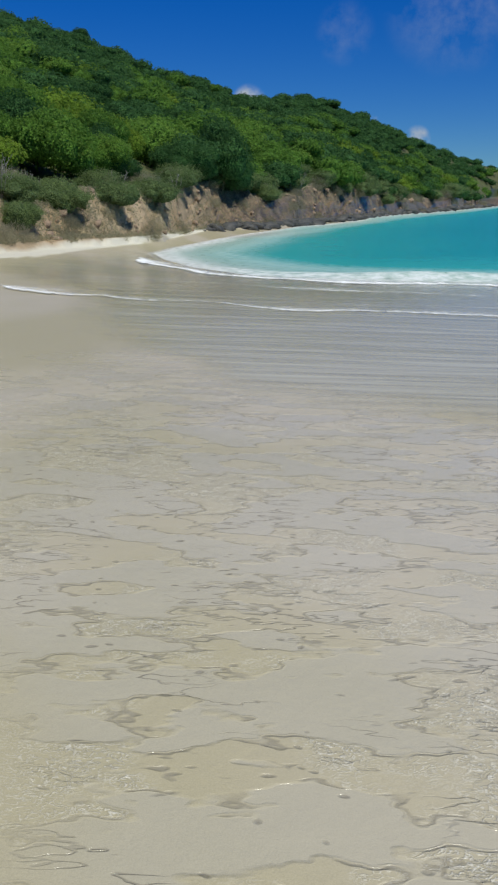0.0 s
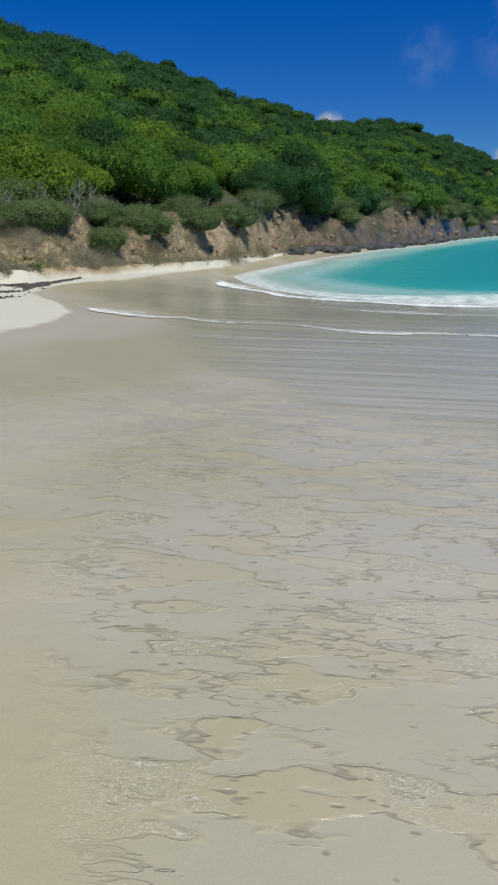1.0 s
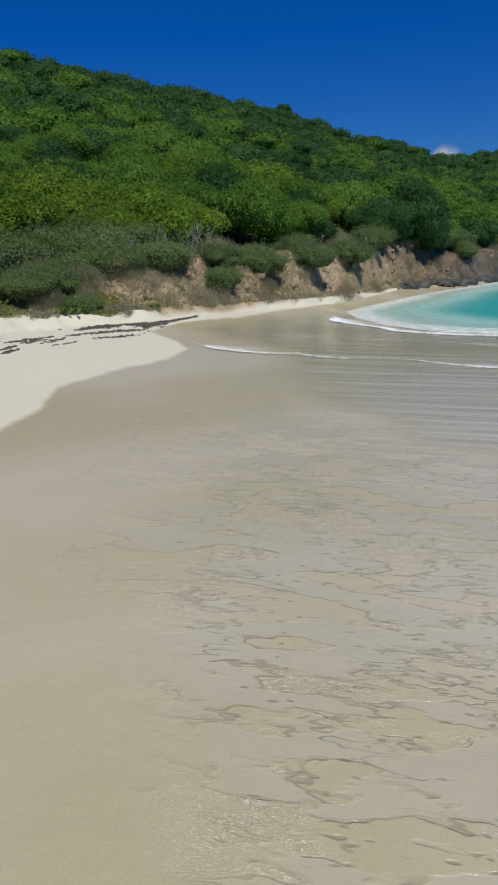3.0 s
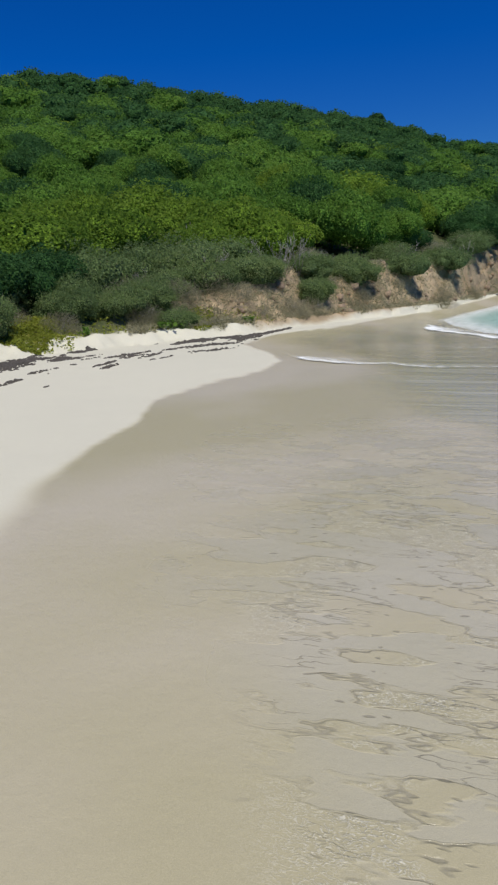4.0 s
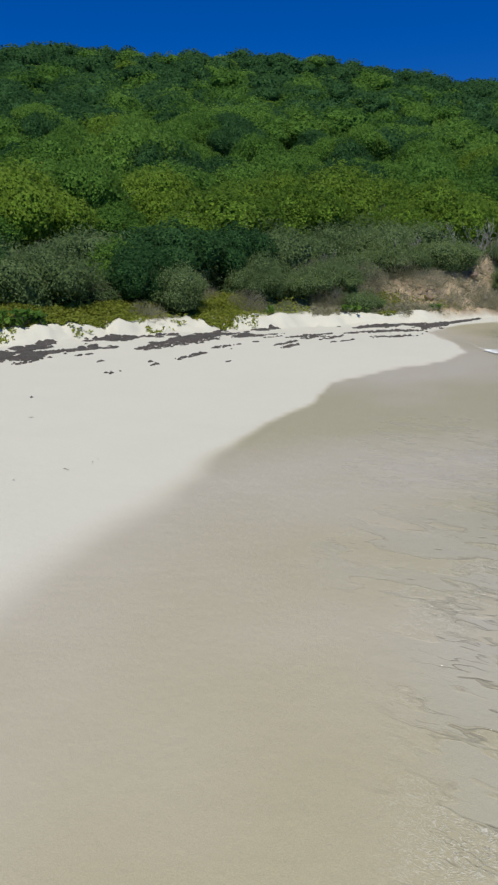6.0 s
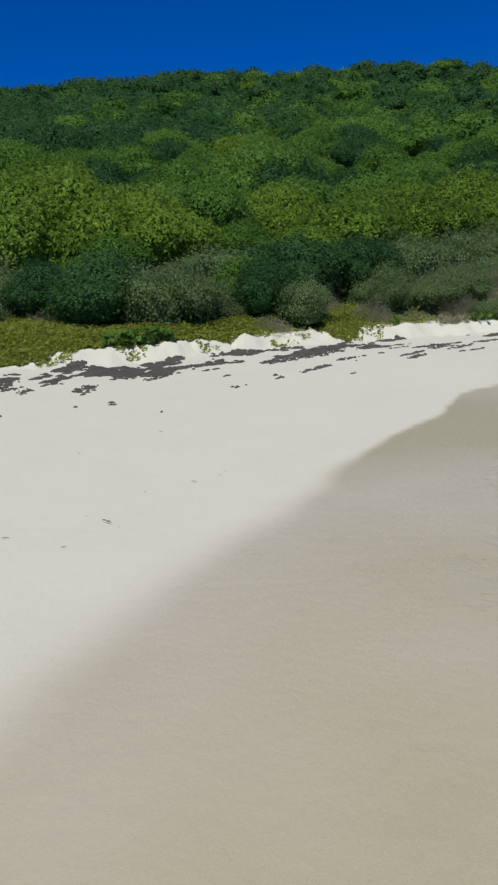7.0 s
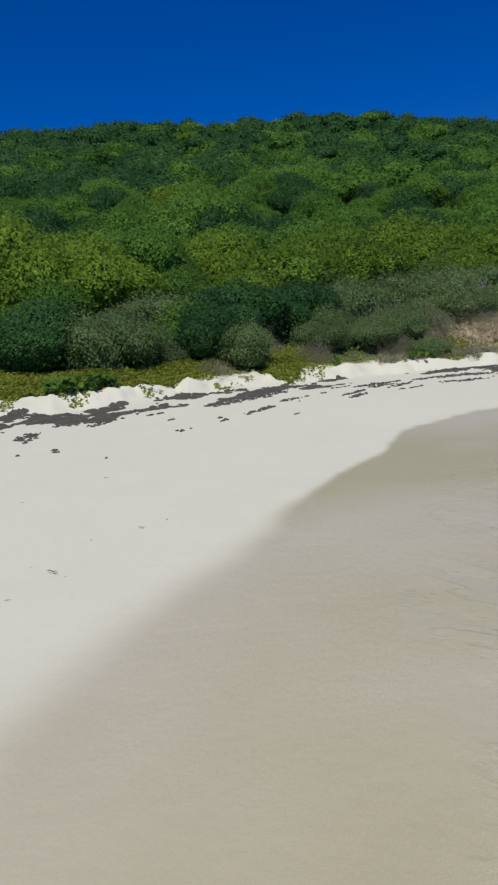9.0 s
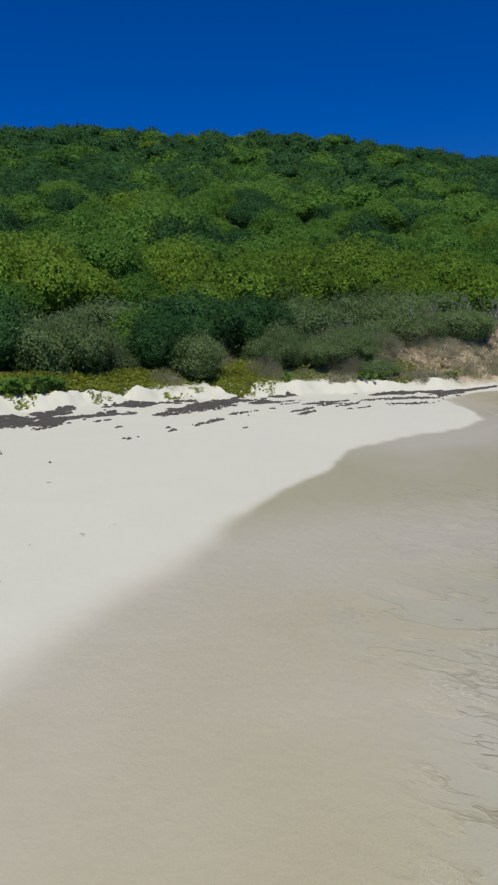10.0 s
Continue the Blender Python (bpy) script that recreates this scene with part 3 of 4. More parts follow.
def crown_shape(rng, lobes, width, height, flat, leaves, size, ball, spread=0.8, loose=0.075, rough=0.30):
    """Leaves and inner foliage of a broad crown of a few overlapping mounds. Returns leaf verts, tris, inner verts, tris."""
    ang = np.arange(lobes) * 6.2832 / max(1, lobes - 1) + rng.uniform(-0.4, 0.4, lobes)
    rad = width * rng.uniform(0.20, 0.29, lobes)
    rad[0] = 0.0
    size_l = width * rng.uniform(0.21, 0.30, lobes)
    size_l[0] = width * 0.33
    top = height * rng.uniform(0.60, 0.92, lobes)
    top[0] = height
    reach = np.stack([size_l, size_l, np.minimum(size_l * flat, top * 0.62)], 1)
    c = np.stack([np.cos(ang) * rad, np.sin(ang) * rad, top - reach[:, 2]], 1)
    shift = rng.uniform(0, 90)

    def relief(p):
        return rough * fractal(p[:, 0] * 1.5 + 0.8 * p[:, 2] + shift, p[:, 1] * 1.5 - 0.9 * p[:, 2], 3, 61, 0.65)
    iv, it, base = [], [], 0
    bv, bf = BALL[ball]
    for i in range(lobes):
        v = bv * reach[i]
        v = v * (0.90 + relief(v + c[i]))[:, None] + c[i]
        v[:, 2] = np.maximum(v[:, 2], 0.02)
        iv.append(v)
        it.append(bf + base)
        base += len(bv)
    pick = rng.choice(lobes, leaves * 4, p=size_l ** 2 / (size_l ** 2).sum())
    way = rng.normal(size=(leaves * 4, 3))
    way[:, 2] = np.where(rng.uniform(size=leaves * 4) < 0.7, np.abs(way[:, 2]), way[:, 2])
    way = unit(way)
    skin = way * reach[pick]
    out = rng.uniform(0.88, 1.04, leaves * 4) + loose * np.abs(rng.normal(size=leaves * 4)) + relief(skin + c[pick])
    pts = skin * out[:, None] + c[pick]
    q = (pts[:, None, :] - c[None]) / reach[None]
    clear = ((q ** 2).sum(-1).min(1) > 0.60) & (pts[:, 2] > 0.05)
    pts, way = pts[clear][:leaves], unit((way / reach[pick]))[clear][:leaves]
    lv, lf = leaf_tips(rng, pts, way + np.array([0, 0, 0.25]), size, spread)
    return lv, lf, np.concatenate(iv), np.concatenate(it)


def limb(points, radii, sides=5):
    """A tapered bent tube."""
    points, v, f = np.asarray(points, float), [], []
    for i, p in enumerate(points):
        way = unit(points[min(i + 1, len(points) - 1)] - points[max(i - 1, 0)])
        s = unit(np.cross(way, (0.3, 1.0, 0.2)))
        t = np.cross(way, s)
        for k in range(sides):
            a = 6.2832 * k / sides
            v.append(p + (s * math.cos(a) + t * math.sin(a)) * radii[i])
    for i in range(len(points) - 1):
        for k in range(sides):
            a, b = i * sides + k, i * sides + (k + 1) % sides
            f.append((a, b, b + sides, a + sides))
    return v, f


def limbs_mesh(all_limbs):
    v, f = [], []
    for points, radii, sides in all_limbs:
        a, b = limb(points, radii, sides)
        f += [tuple(i + len(v) for i in q) for q in b]
        v += a
    return v, f


def trunk_limbs(rng, width, height, stems, thick):
    made = []
    for k in range(stems):
        a = rng.uniform(0, 6.283)
        end = np.array([math.cos(a) * width * 0.28, math.sin(a) * width * 0.28, height * rng.uniform(0.5, 0.68)])
        bend = end * np.array([0.35, 0.35, 0.5]) + rng.normal(size=3) * 0.08
        made.append(([(0, 0, -0.25), bend, end], (thick, thick * 0.7, thick * 0.3), 5))
        for j in range(2):
            tip = end + rng.normal(size=3) * width * np.array([0.14, 0.14, 0.05])
            made.append(([bend * 0.8 + end * 0.2, tip], (thick * 0.4, thick * 0.12), 4))
    return made


def tree_proto(kind, seed, mat, lobes, width, height, flat, leaves, size, spread=0.8, name="tree", stems=3, loose=0.075, rough=0.30):
    """A tree at the origin: an Empty with its trunk and its crown."""
    rng = np.random.default_rng(seed)
    root = new(name)
    v, f = limbs_mesh(trunk_limbs(rng, width, height, stems, 0.024 * height ** 0.5))
    mesh_object("trunk", v, f, MAT["bark"], root)
    lv, lf, iv, it = crown_shape(rng, lobes, width, height, flat, leaves, size, 2, spread, loose, rough)
    crown = mesh_object("crown", lv, lf, mat, root)
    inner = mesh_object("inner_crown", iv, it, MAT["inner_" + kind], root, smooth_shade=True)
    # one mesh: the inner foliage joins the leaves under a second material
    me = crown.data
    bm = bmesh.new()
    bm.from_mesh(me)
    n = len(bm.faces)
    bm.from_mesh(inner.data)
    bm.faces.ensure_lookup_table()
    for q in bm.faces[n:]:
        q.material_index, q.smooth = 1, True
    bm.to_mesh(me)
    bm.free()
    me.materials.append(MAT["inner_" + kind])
    bpy.data.objects.remove(inner)
    return root


def dry_shrub_proto(seed, width, height):
    """A leafless, tangled shrub: an Empty with its trunk and a haze of thin twigs."""
    rng = np.random.default_rng(seed)
    root = new("dry_shrub")
    v, f = limbs_mesh(trunk_limbs(rng, width, height, 9, 0.011))
    mesh_object("trunk", v, f, MAT["dead"], root)
    n = 2600
    way = unit(rng.normal(size=(n, 3)) * np.array([1, 1, 0.8]) + np.array([0, 0, 0.35]))
    far_out = rng.uniform(0.25, 1.0, n) ** 0.6
    pts = way * far_out[:, None] * np.array([width * 0.5, width * 0.5, height * 0.85])
    pts[:, 2] = np.abs(pts[:, 2]) * (1 + 0.3 * fractal(pts[:, 0] * 2 + seed, pts[:, 1] * 2, 3, 67)) + 0.05
    along = unit(way + 0.55 * rng.normal(size=(n, 3)) + np.array([0, 0, 0.3]))
    side = unit(np.cross(along, rng.normal(size=(n, 3))))
    half = (rng.uniform(0.06, 0.20, n))[:, None]
    v = np.stack([pts - along * half, pts + side * 0.006 + along * half * 0.2, pts + along * half, pts - side * 0.006 + along * half * 0.2], 1).reshape(-1, 3)
    mesh_object("crown", v, np.arange(4 * n).reshape(n, 4), MAT["twiggy"], root)
    return root


LABELS = {
    "bright": "broad yellow-green leafy tree in the thick scrub of the hillside",
    "green": "rounded mid-green leafy tree in the thick scrub of the hillside",
    "dark": "dense dark green tree in the scrub of the hillside",
    "twiggy": "half-dry grey-brown twiggy shrub on the earth bank",
    "grey": "low flat-topped olive-green thorn shrub at the back of the beach",
}
PROTOS = {
    "bright": [tree_proto("bright", s, MAT["bright"], 6, 5.2, 2.9, 0.72, 6000, 0.124, 0.75) for s in (11, 12, 13)],
    "green": [tree_proto("green", s, MAT["green"], 6, 4.6, 3.1, 0.80, 6000, 0.118, 0.75) for s in (21, 22, 23)],
    "dark": [tree_proto("dark", s, MAT["dark"], 5, 4.4, 3.1, 0.82, 6000, 0.112, 0.75) for s in (31, 32)],
    "grey": [tree_proto("grey", s, MAT["grey"], 7, 3.6, 1.8, 0.62, 6000, 0.080, 1.0, "thorn_shrub", 4, 0.22, 0.75) for s in (41, 42, 43)],
    "twiggy": [dry_shrub_proto(s, 2.4, 1.3) for s in (51, 52)],
}
for kind, roots in PROTOS.items():
    for k, root in enumerate(roots):
        tagged(root, LABELS[kind], "shrub" if kind in ("grey", "twiggy") else "tree", "scrub at the beach" if kind in ("grey", "twiggy") else "hillside trees")


class Planter:
    """Puts the first use of each plant where it stands, and copies for the rest."""
    used = set()

    def put(self, root, m):
        if root.name in self.used:
            return copy_thing(root, m)
        self.used.add(root.name)
        root.matrix_basis = m
        return root


planter = Planter()


def plant(kind, i, b, r, turn, wide, tall, sink=0.1):
    x, y = at_bearing(b, r)
    root = PROTOS[kind][i % len(PROTOS[kind])]
    m = Matrix.Translation((x, y, ground_z(x, y) - sink)) @ Euler((0, 0, turn)).to_matrix().to_4x4() @ Matrix.Diagonal((wide, wide, tall, 1))
    if root.name in planter.used:
        ob = copy_thing(root, m)
        ob.matrix_basis = m
        return ob
    planter.used.add(root.name)
    root.matrix_basis = m
    return root


def hillside():
    rng = np.random.default_rng(7)
    spots = []
    r = 14.0
    while r < 380:
        s = 2.55 + 0.0118 * r
        b = -20.0
        while b < 67:
            bb, rr = b + rng.uniform(-0.45, 0.45) * math.degrees(s / r), r + rng.uniform(-0.45, 0.45) * s
            foot = foot_range(bb)
            bank = float(np.interp(bb, BEARING, BANK_H))
            over = rr - foot
            ridge = float(np.interp(bb, RIDGE_B, RIDGE_R))
            if over > 1.7 + 2.2 * bank and rr < ridge + 3 and not (abs(bb - 32.5) < 2.0 and over < 5.5):
                spots.append((bb, rr, over, rng.uniform(), rng.uniform(), rng.uniform(), rng.uniform()))
            b += math.degrees(s / r)
        r += s * 0.9
    return spots


SPOTS = hillside()
NEAR_LIMIT = 54.0


def choose_kind(over, patch, u, b):
    if over < 5.0:
        return "grey" if u < 0.45 else ("green" if u < 0.64 else "dark" if u < 0.74 or b > 38 else "bright")
    if b < 5 and over < 60:
        return "grey" if u < 0.22 and over < 14 else ("green" if u < 0.46 else "dark" if u < 0.96 else "bright")
    if over < 30:
        return "bright" if patch + 0.4 * u > 0.16 + 0.34 * max(0.0, (b - 44) / 20) else ("green" if u < 0.8 else "dark")
    high = over + 75 * max(0.0, (b - 36) / 24) + 50 * max(0.0, (6 - b) / 20)
    return "bright" if patch + 0.32 * u > 0.22 + 0.0046 * high else ("green" if u + 0.5 * patch < 0.72 - 0.0050 * high else "dark")


far = {"bright": [], "green": [], "dark": [], "grey": []}
for i, (b, r, over, u, v, w, q) in enumerate(SPOTS):
    x, y = at_bearing(b, r)
    patch = float(fractal(np.array([x * 0.08]), np.array([y * 0.08]), 2, 201)[0])
    kind = choose_kind(over, patch, u, b)
    grow = (0.46 + 0.24 * min(1.0, over / 9.0)) * (0.76 + 0.5 * v)
    if r < NEAR_LIMIT:
        plant(kind, int(w * 97), b, r, q * 6.283, grow * (1.0 + 0.25 * w), grow * (0.95 + 0.45 * q) * (0.9 if over < 7 else 1.0))
    else:
        far[kind].append((b, r, grow * (1.15 + 0.4 * w + 0.0018 * r), grow * (0.98 + 0.40 * q), q * 6.283, v))
for kind, roots in PROTOS.items():
    for k, root in enumerate(roots):
        if root.name not in planter.used:
            plant(kind, k, 30 + 9 * k, 70, 0, 1, 1)


def far_wood(kind, spots):
    """The woods higher up and farther off, as one mesh of leaves and one of inner foliage."""
    rng = np.random.default_rng(len(kind))
    size = {"bright": (4.8, 3.2, 0.75), "green": (4.5, 3.2, 0.8), "dark": (4.4, 3.1, 0.8), "grey": (3.8, 2.0, 0.5)}[kind]
    shapes = [crown_shape(rng, 5, size[0], size[1], size[2], 1300, 0.17, 1, 0.75) for _ in range(6)]
    small = [crown_shape(rng, 4, size[0], size[1], size[2], 520, 0.26, 1, 0.75) for _ in range(6)]
    lv, lf, iv, it, tint, nl, ni = [], [], [], [], [], 0, 0
    for k, (b, r, wide, tall, turn, v) in enumerate(spots):
        a, f, c, t = (shapes if r < 88 else small)[k % 6]
        x, y = at_bearing(b, r)
        rot = np.array([[math.cos(turn), -math.sin(turn), 0], [math.sin(turn), math.cos(turn), 0], [0, 0, 1]])
        at, sc = np.array([x, y, ground_z(x, y) - 0.1 - 0.0035 * r]), np.array([wide, wide, tall])
        lv.append((a * sc) @ rot.T + at)
        iv.append((c * sc) @ rot.T + at)
        lf.append(f + nl)
        it.append(t + ni)
        tint.append(np.full(len(a), v))
        nl, ni = nl + len(a), ni + len(c)
    if not lv:
        return
    leaves = mesh_object("hillside_woodland", np.concatenate(lv), np.concatenate(lf), MAT[kind], attrs={"tint": np.concatenate(tint)})
    tagged(leaves, f"thick low {'yellow-green' if kind == 'bright' else 'dark green' if kind == 'dark' else 'green'} woodland high on the hillside", "woodland", kind="stuff")
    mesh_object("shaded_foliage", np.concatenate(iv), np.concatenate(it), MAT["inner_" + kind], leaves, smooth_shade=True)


for kind, spots in far.items():
    far_wood(kind, spots)


def front_scrub():
    """Low shrubs along the back of the beach and on the bank."""
    rng = np.random.default_rng(17)
    b = -16.0
    while b < 66:
        foot, bank = foot_range(b), float(np.interp(b, BEARING, BANK_H))
        wide = max(bank * 2.1, 0.6)
        if b > 24:
            for row in (0.25 + 2.1 * min(1, max(0, (b - 41) / 14)), 1.1 + 1.3 * min(1, max(0, (b - 43) / 12)), 2.4, 3.3, 4.3, 5.2):
                kind = rng.choice(["grey", "grey", "grey", "twiggy", "twiggy"])
                g = rng.uniform(0.30, 0.60) * (0.85 + 0.12 * row)
                if abs(b - 32.5) < 1.3 or rng.uniform() < 0.35:
                    continue
                plant(kind, int(rng.integers(9)), b + rng.uniform(-1, 1), foot + row + rng.uniform(-0.5, 0.7), rng.uniform(0, 6.28), g * 1.05, g * rng.uniform(0.9, 1.35), 0.2)
            b += math.degrees(1.25 / foot)
        else:
            for row, chance in ((0.15, 0.35), (0.5, 0.5), (0.85, 0.8), (1.1, 1.0), (1.35, 1.0)):
                if rng.uniform() < chance + (0.4 if b < 9 else 0.2):
                    kind = rng.choice(["twiggy", "twiggy", "grey", "grey"] if row > 1 else ["twiggy", "grey"] if row > 0.8 else ["twiggy"])
                    g = rng.uniform(0.30, 0.60) * (1 + foot / (160 if b > 6 else 95)) * (1.0 if row > 1 else 0.85)
                    plant(kind, int(rng.integers(9)), b + rng.uniform(-0.4, 0.4), foot + wide * row + rng.uniform(0, 0.4), rng.uniform(0, 6.28), g * 1.1, g * (1.25 if kind == "twiggy" else 1.0), 0.15)
            b += math.degrees(1.35 / foot) * (1 + foot / 120)


front_scrub()

# single trees that stand out
for kind, i, b, r, turn, wide, tall in (
        ("dark", 0, 2.1, 57.5, 0.4, 1.15, 1.55), ("dark", 1, 11.3, 184.0, 0.4, 1.0, 0.85),
        ("dark", 1, 35.7, 22.0, 2.1, 0.52, 0.56), ("grey", 2, 34.0, 21.4, 0.7, 0.45, 0.60), ("dark", 0, 42.6, 18.9, 0.2, 0.48, 0.48),
        ("green", 2, 44.3, 19.4, 1.2, 0.40, 0.46), ("dark", 0, 58.6, 18.8, 1.9, 0.50, 0.46), ("grey", 0, 39.9, 18.6, 2.9, 0.42, 0.55),
        ("twiggy", 0, 51.6, 18.7, 0.3, 0.75, 0.75), ("twiggy", 1, 50.2, 18.9, 2.3, 0.65, 0.7), ("twiggy", 1, 46.8, 18.5, 1.3, 0.8, 0.8), ("twiggy", 0, 39.4, 19.6, 4.3, 0.6, 0.8),
        ("twiggy", 0, 62.3, 19.3, 5.3, 0.7, 0.7), ("twiggy", 1, 30.6, 22.8, 0.9, 0.8, 0.8), ("twiggy", 0, 29.3, 23.2, 3.9, 0.8, 0.9),
        ("grey", 0, 31.0, 21.3, 0.5, 0.36, 0.42), ("grey", 1, 29.6, 22.0, 1.5, 0.44, 0.50), ("grey", 2, 28.3, 22.6, 2.5, 0.40, 0.50), ("twiggy", 1, 28.9, 21.6, 3.5, 0.55, 0.6),
        ("grey", 1, 27.2, 23.6, 4.5, 0.44, 0.55), ("twiggy", 0, 26.4, 23.2, 5.5, 0.7, 0.7), ("grey", 0, 25.2, 24.6, 0.2, 0.44, 0.50), ("twiggy", 1, 24.0, 24.4, 1.1, 0.7, 0.8),
        ("grey", 2, 22.8, 25.0, 2.1, 0.38, 0.50), ("twiggy", 0, 21.9, 24.2, 3.1, 0.6, 0.6), ("twiggy", 1, 17.8, 25.6, 5.1, 0.6, 0.6),
        ("grey", 1, 33.6, 20.6, 0.9, 0.40, 0.48), ("grey", 0, 16.0, 27.6, 1.9, 0.40, 0.50), ("twiggy", 0, 20.4, 24.0, 2.9, 0.5, 0.5)):
    plant(kind, i, b, r, turn, wide, tall)


# ---- back of the beach ----
def strip_points(rng, n, lo_b, hi_b, lo, hi):
    b = rng.uniform(lo_b, hi_b, n)
    over = rng.uniform(lo, hi, n)
    r = np.interp(b, BEARING, FOOT_R) + over
    return -np.sin(np.radians(b)) * r, np.cos(np.radians(b)) * r, b, over


def vine_cover():
    """Creeping vine and low grass on the berm."""
    rng = np.random.default_rng(3)
    x, y, b, over = strip_points(rng, 200000, 19, 68, -1.1, 4.9)
    patch = fractal(x * 0.5, y * 0.5, 3, 131)
    front = -0.30 - 0.55 * np.exp(-((b - 36.9) / 1.3) ** 4) - 0.5 * np.exp(-((b - 60.5) / 2.2) ** 4) - 0.35 * np.exp(-((b - 24.5) / 0.8) ** 2)
    keep = (patch > -0.6 + 0.30 * (1 - smooth(b, 28, 40)) + 1.3 * (1 - smooth(over - front, -0.45, 0.1))) & (smooth(b, 24, 40) + 0.6 > rng.uniform(size=len(b)))
    tuft = (fractal(x * 2.4, y * 2.4, 3, 133) > 0.10) & (over > -1.0) & (b > 34) & (rng.uniform(size=len(b)) < 0.22)
    near_patch = np.exp(-((b - 37.0) / 1.7) ** 4) + np.exp(-((b - 24.5) / 0.9) ** 4) + smooth(b, 41, 46)
    keep &= near_patch + 0.10 > rng.uniform(size=len(b))
    keep &= over < 0.9 + 4.0 * smooth(b, 43, 55) + 0.9 * np.exp(-((b - 37.5) / 1.8) ** 2)
    keep |= tuft & (over < 0.3)
    x, y, over = x[keep], y[keep], over[keep]
    z = land(x, y)[0] + rng.uniform(0.01, 0.14, len(x)) * (0.5 + smooth(over, -0.4, 1.0))
    v, f = leaf_tips(rng, np.stack([x, y, z], 1), np.tile([0, 0, 1.0], (len(x), 1)), 0.066, 0.6)
    tagged(mesh_object("beach_vine", v, f, MAT["vine"]), "low yellow-green creeping vine and grass covering the sandy berm", "ground cover", kind="stuff")


def seaweed_clumps(name, label, seed, count, low, high, core, loose):
    """Small ragged clumps of dried seaweed, gathered into streaks along the shore."""
    rng = np.random.default_rng(seed)
    b = rng.uniform(18, 69, count)
    over = rng.uniform(-6.8, -1.0, count)
    foot = np.interp(b, BEARING, FOOT_R)
    run = np.radians(b) * foot
    centre = -2.1 + 0.5 * fractal(run * 0.12, run * 0, 2, 137)
    streak = fractal(run * 1.5 + 0.3 * over, over * 0.95, 4, 139, 0.7) + 0.05 * rng.normal(size=count)
    need = core + 0.20 * ((over - centre) / 0.80) ** 4
    need = need + 0.10 * (1 - smooth(b, 27, 36))
    need = np.minimum(need, loose + 0.09 * np.clip(centre - over, 0, 4) + 3.0 * (over > centre + 0.5))
    keep = streak > need
    b, over, size = b[keep], over[keep], rng.uniform(low, high, count)[keep]
    r = np.interp(b, BEARING, FOOT_R) + over * (0.72 + 0.28 * smooth(b, 18, 40))
    k, spokes = len(b), 9
    a = np.arange(spokes) * 6.2832 / spokes
    out = size[:, None] * (1 + 1.3 * (rng.uniform(size=(k, spokes)) - 0.5))
    step = np.radians(0.5)
    slope = (np.interp(b + 0.5, BEARING, FOOT_R) - np.interp(b - 0.5, BEARING, FOOT_R)) / (2 * step * r)
    turn = (np.radians(b) - np.arctan(slope) + np.radians(rng.normal(size=k) * 6))[:, None]
    along, across = np.cos(a) * out * 1.25, np.sin(a) * out * 1.0
    dx, dy = along * np.cos(turn) - across * np.sin(turn), along * np.sin(turn) + across * np.cos(turn)
    cx, cy = (-np.sin(np.radians(b)) * r)[:, None], (np.cos(np.radians(b)) * r)[:, None]
    x = np.concatenate([cx + dx, cx + 0.55 * dx, cx], 1)
    y = np.concatenate([cy + dy, cy + 0.55 * dy, cy], 1)
    fat = np.minimum(1, size * 4)[:, None]
    lift = np.concatenate([np.full((k, spokes), -0.01), 0.012 + 0.035 * rng.uniform(size=(k, spokes)) * fat, 0.02 + 0.045 * fat], 1)
    verts = np.stack([x, y, land(x, y)[0] + lift], -1).reshape(-1, 3)
    q = np.arange(spokes)
    w = (q + 1) % spokes
    one = np.concatenate([np.stack([q, w, spokes + w], 1), np.stack([q, spokes + w, spokes + q], 1), np.stack([spokes + q, spokes + w, np.full(spokes, 2 * spokes)], 1)])
    faces = (one[None] + (np.arange(k) * (2 * spokes + 1))[:, None, None]).reshape(-1, 3)
    tagged(mesh_object(name, verts, faces, MAT["wrack"]), label, "seaweed", kind="stuff")


def bank_scrub():
    """Dry grass and leafless twigs over the earth bank."""
    rng = np.random.default_rng(9)
    x, y, b, over = strip_points(rng, 90000, -12, 30, -0.5, 6.5)
    bank = np.interp(b, BEARING, BANK_H)
    keep = (over < bank * 2.2 + 0.4) & (fractal(x * 0.45, y * 0.45, 3, 171) + 0.25 * rng.normal(size=len(x)) > -0.12)
    x, y = x[keep], y[keep]
    z = land(x, y)[0] + rng.uniform(0.0, 0.14, len(x))
    v, f = leaf_quads(rng, np.stack([x, y, z], 1), np.stack([-x, -y, 0.5 * np.hypot(x, y)], 1) / np.hypot(x, y)[:, None], 0.17, 0.12, 0.6)
    tagged(mesh_object("dry_scrub", v, f, MAT["twiggy"], attrs={"tint": np.repeat(rng.uniform(0, 1, len(x)), 4)}), "dry grey-brown grass and twigs covering the earth bank", "dry scrub", kind="stuff")


def twig(seed, length, name="driftwood_twig"):
    rng = np.random.default_rng(seed)
    pts = [(length * (k / 4 - 0.5), rng.normal() * length * 0.06, 0.012 + abs(rng.normal()) * 0.01) for k in range(5)]
    v, f = limbs_mesh([(pts, (0.003, 0.004, 0.004, 0.003, 0.002), 5), ([pts[2], (pts[2][0] + length * 0.15, pts[2][1] + length * 0.18, 0.02)], (0.0025, 0.001), 4)])
    return mesh_object(name, v, f, MAT["bark"])


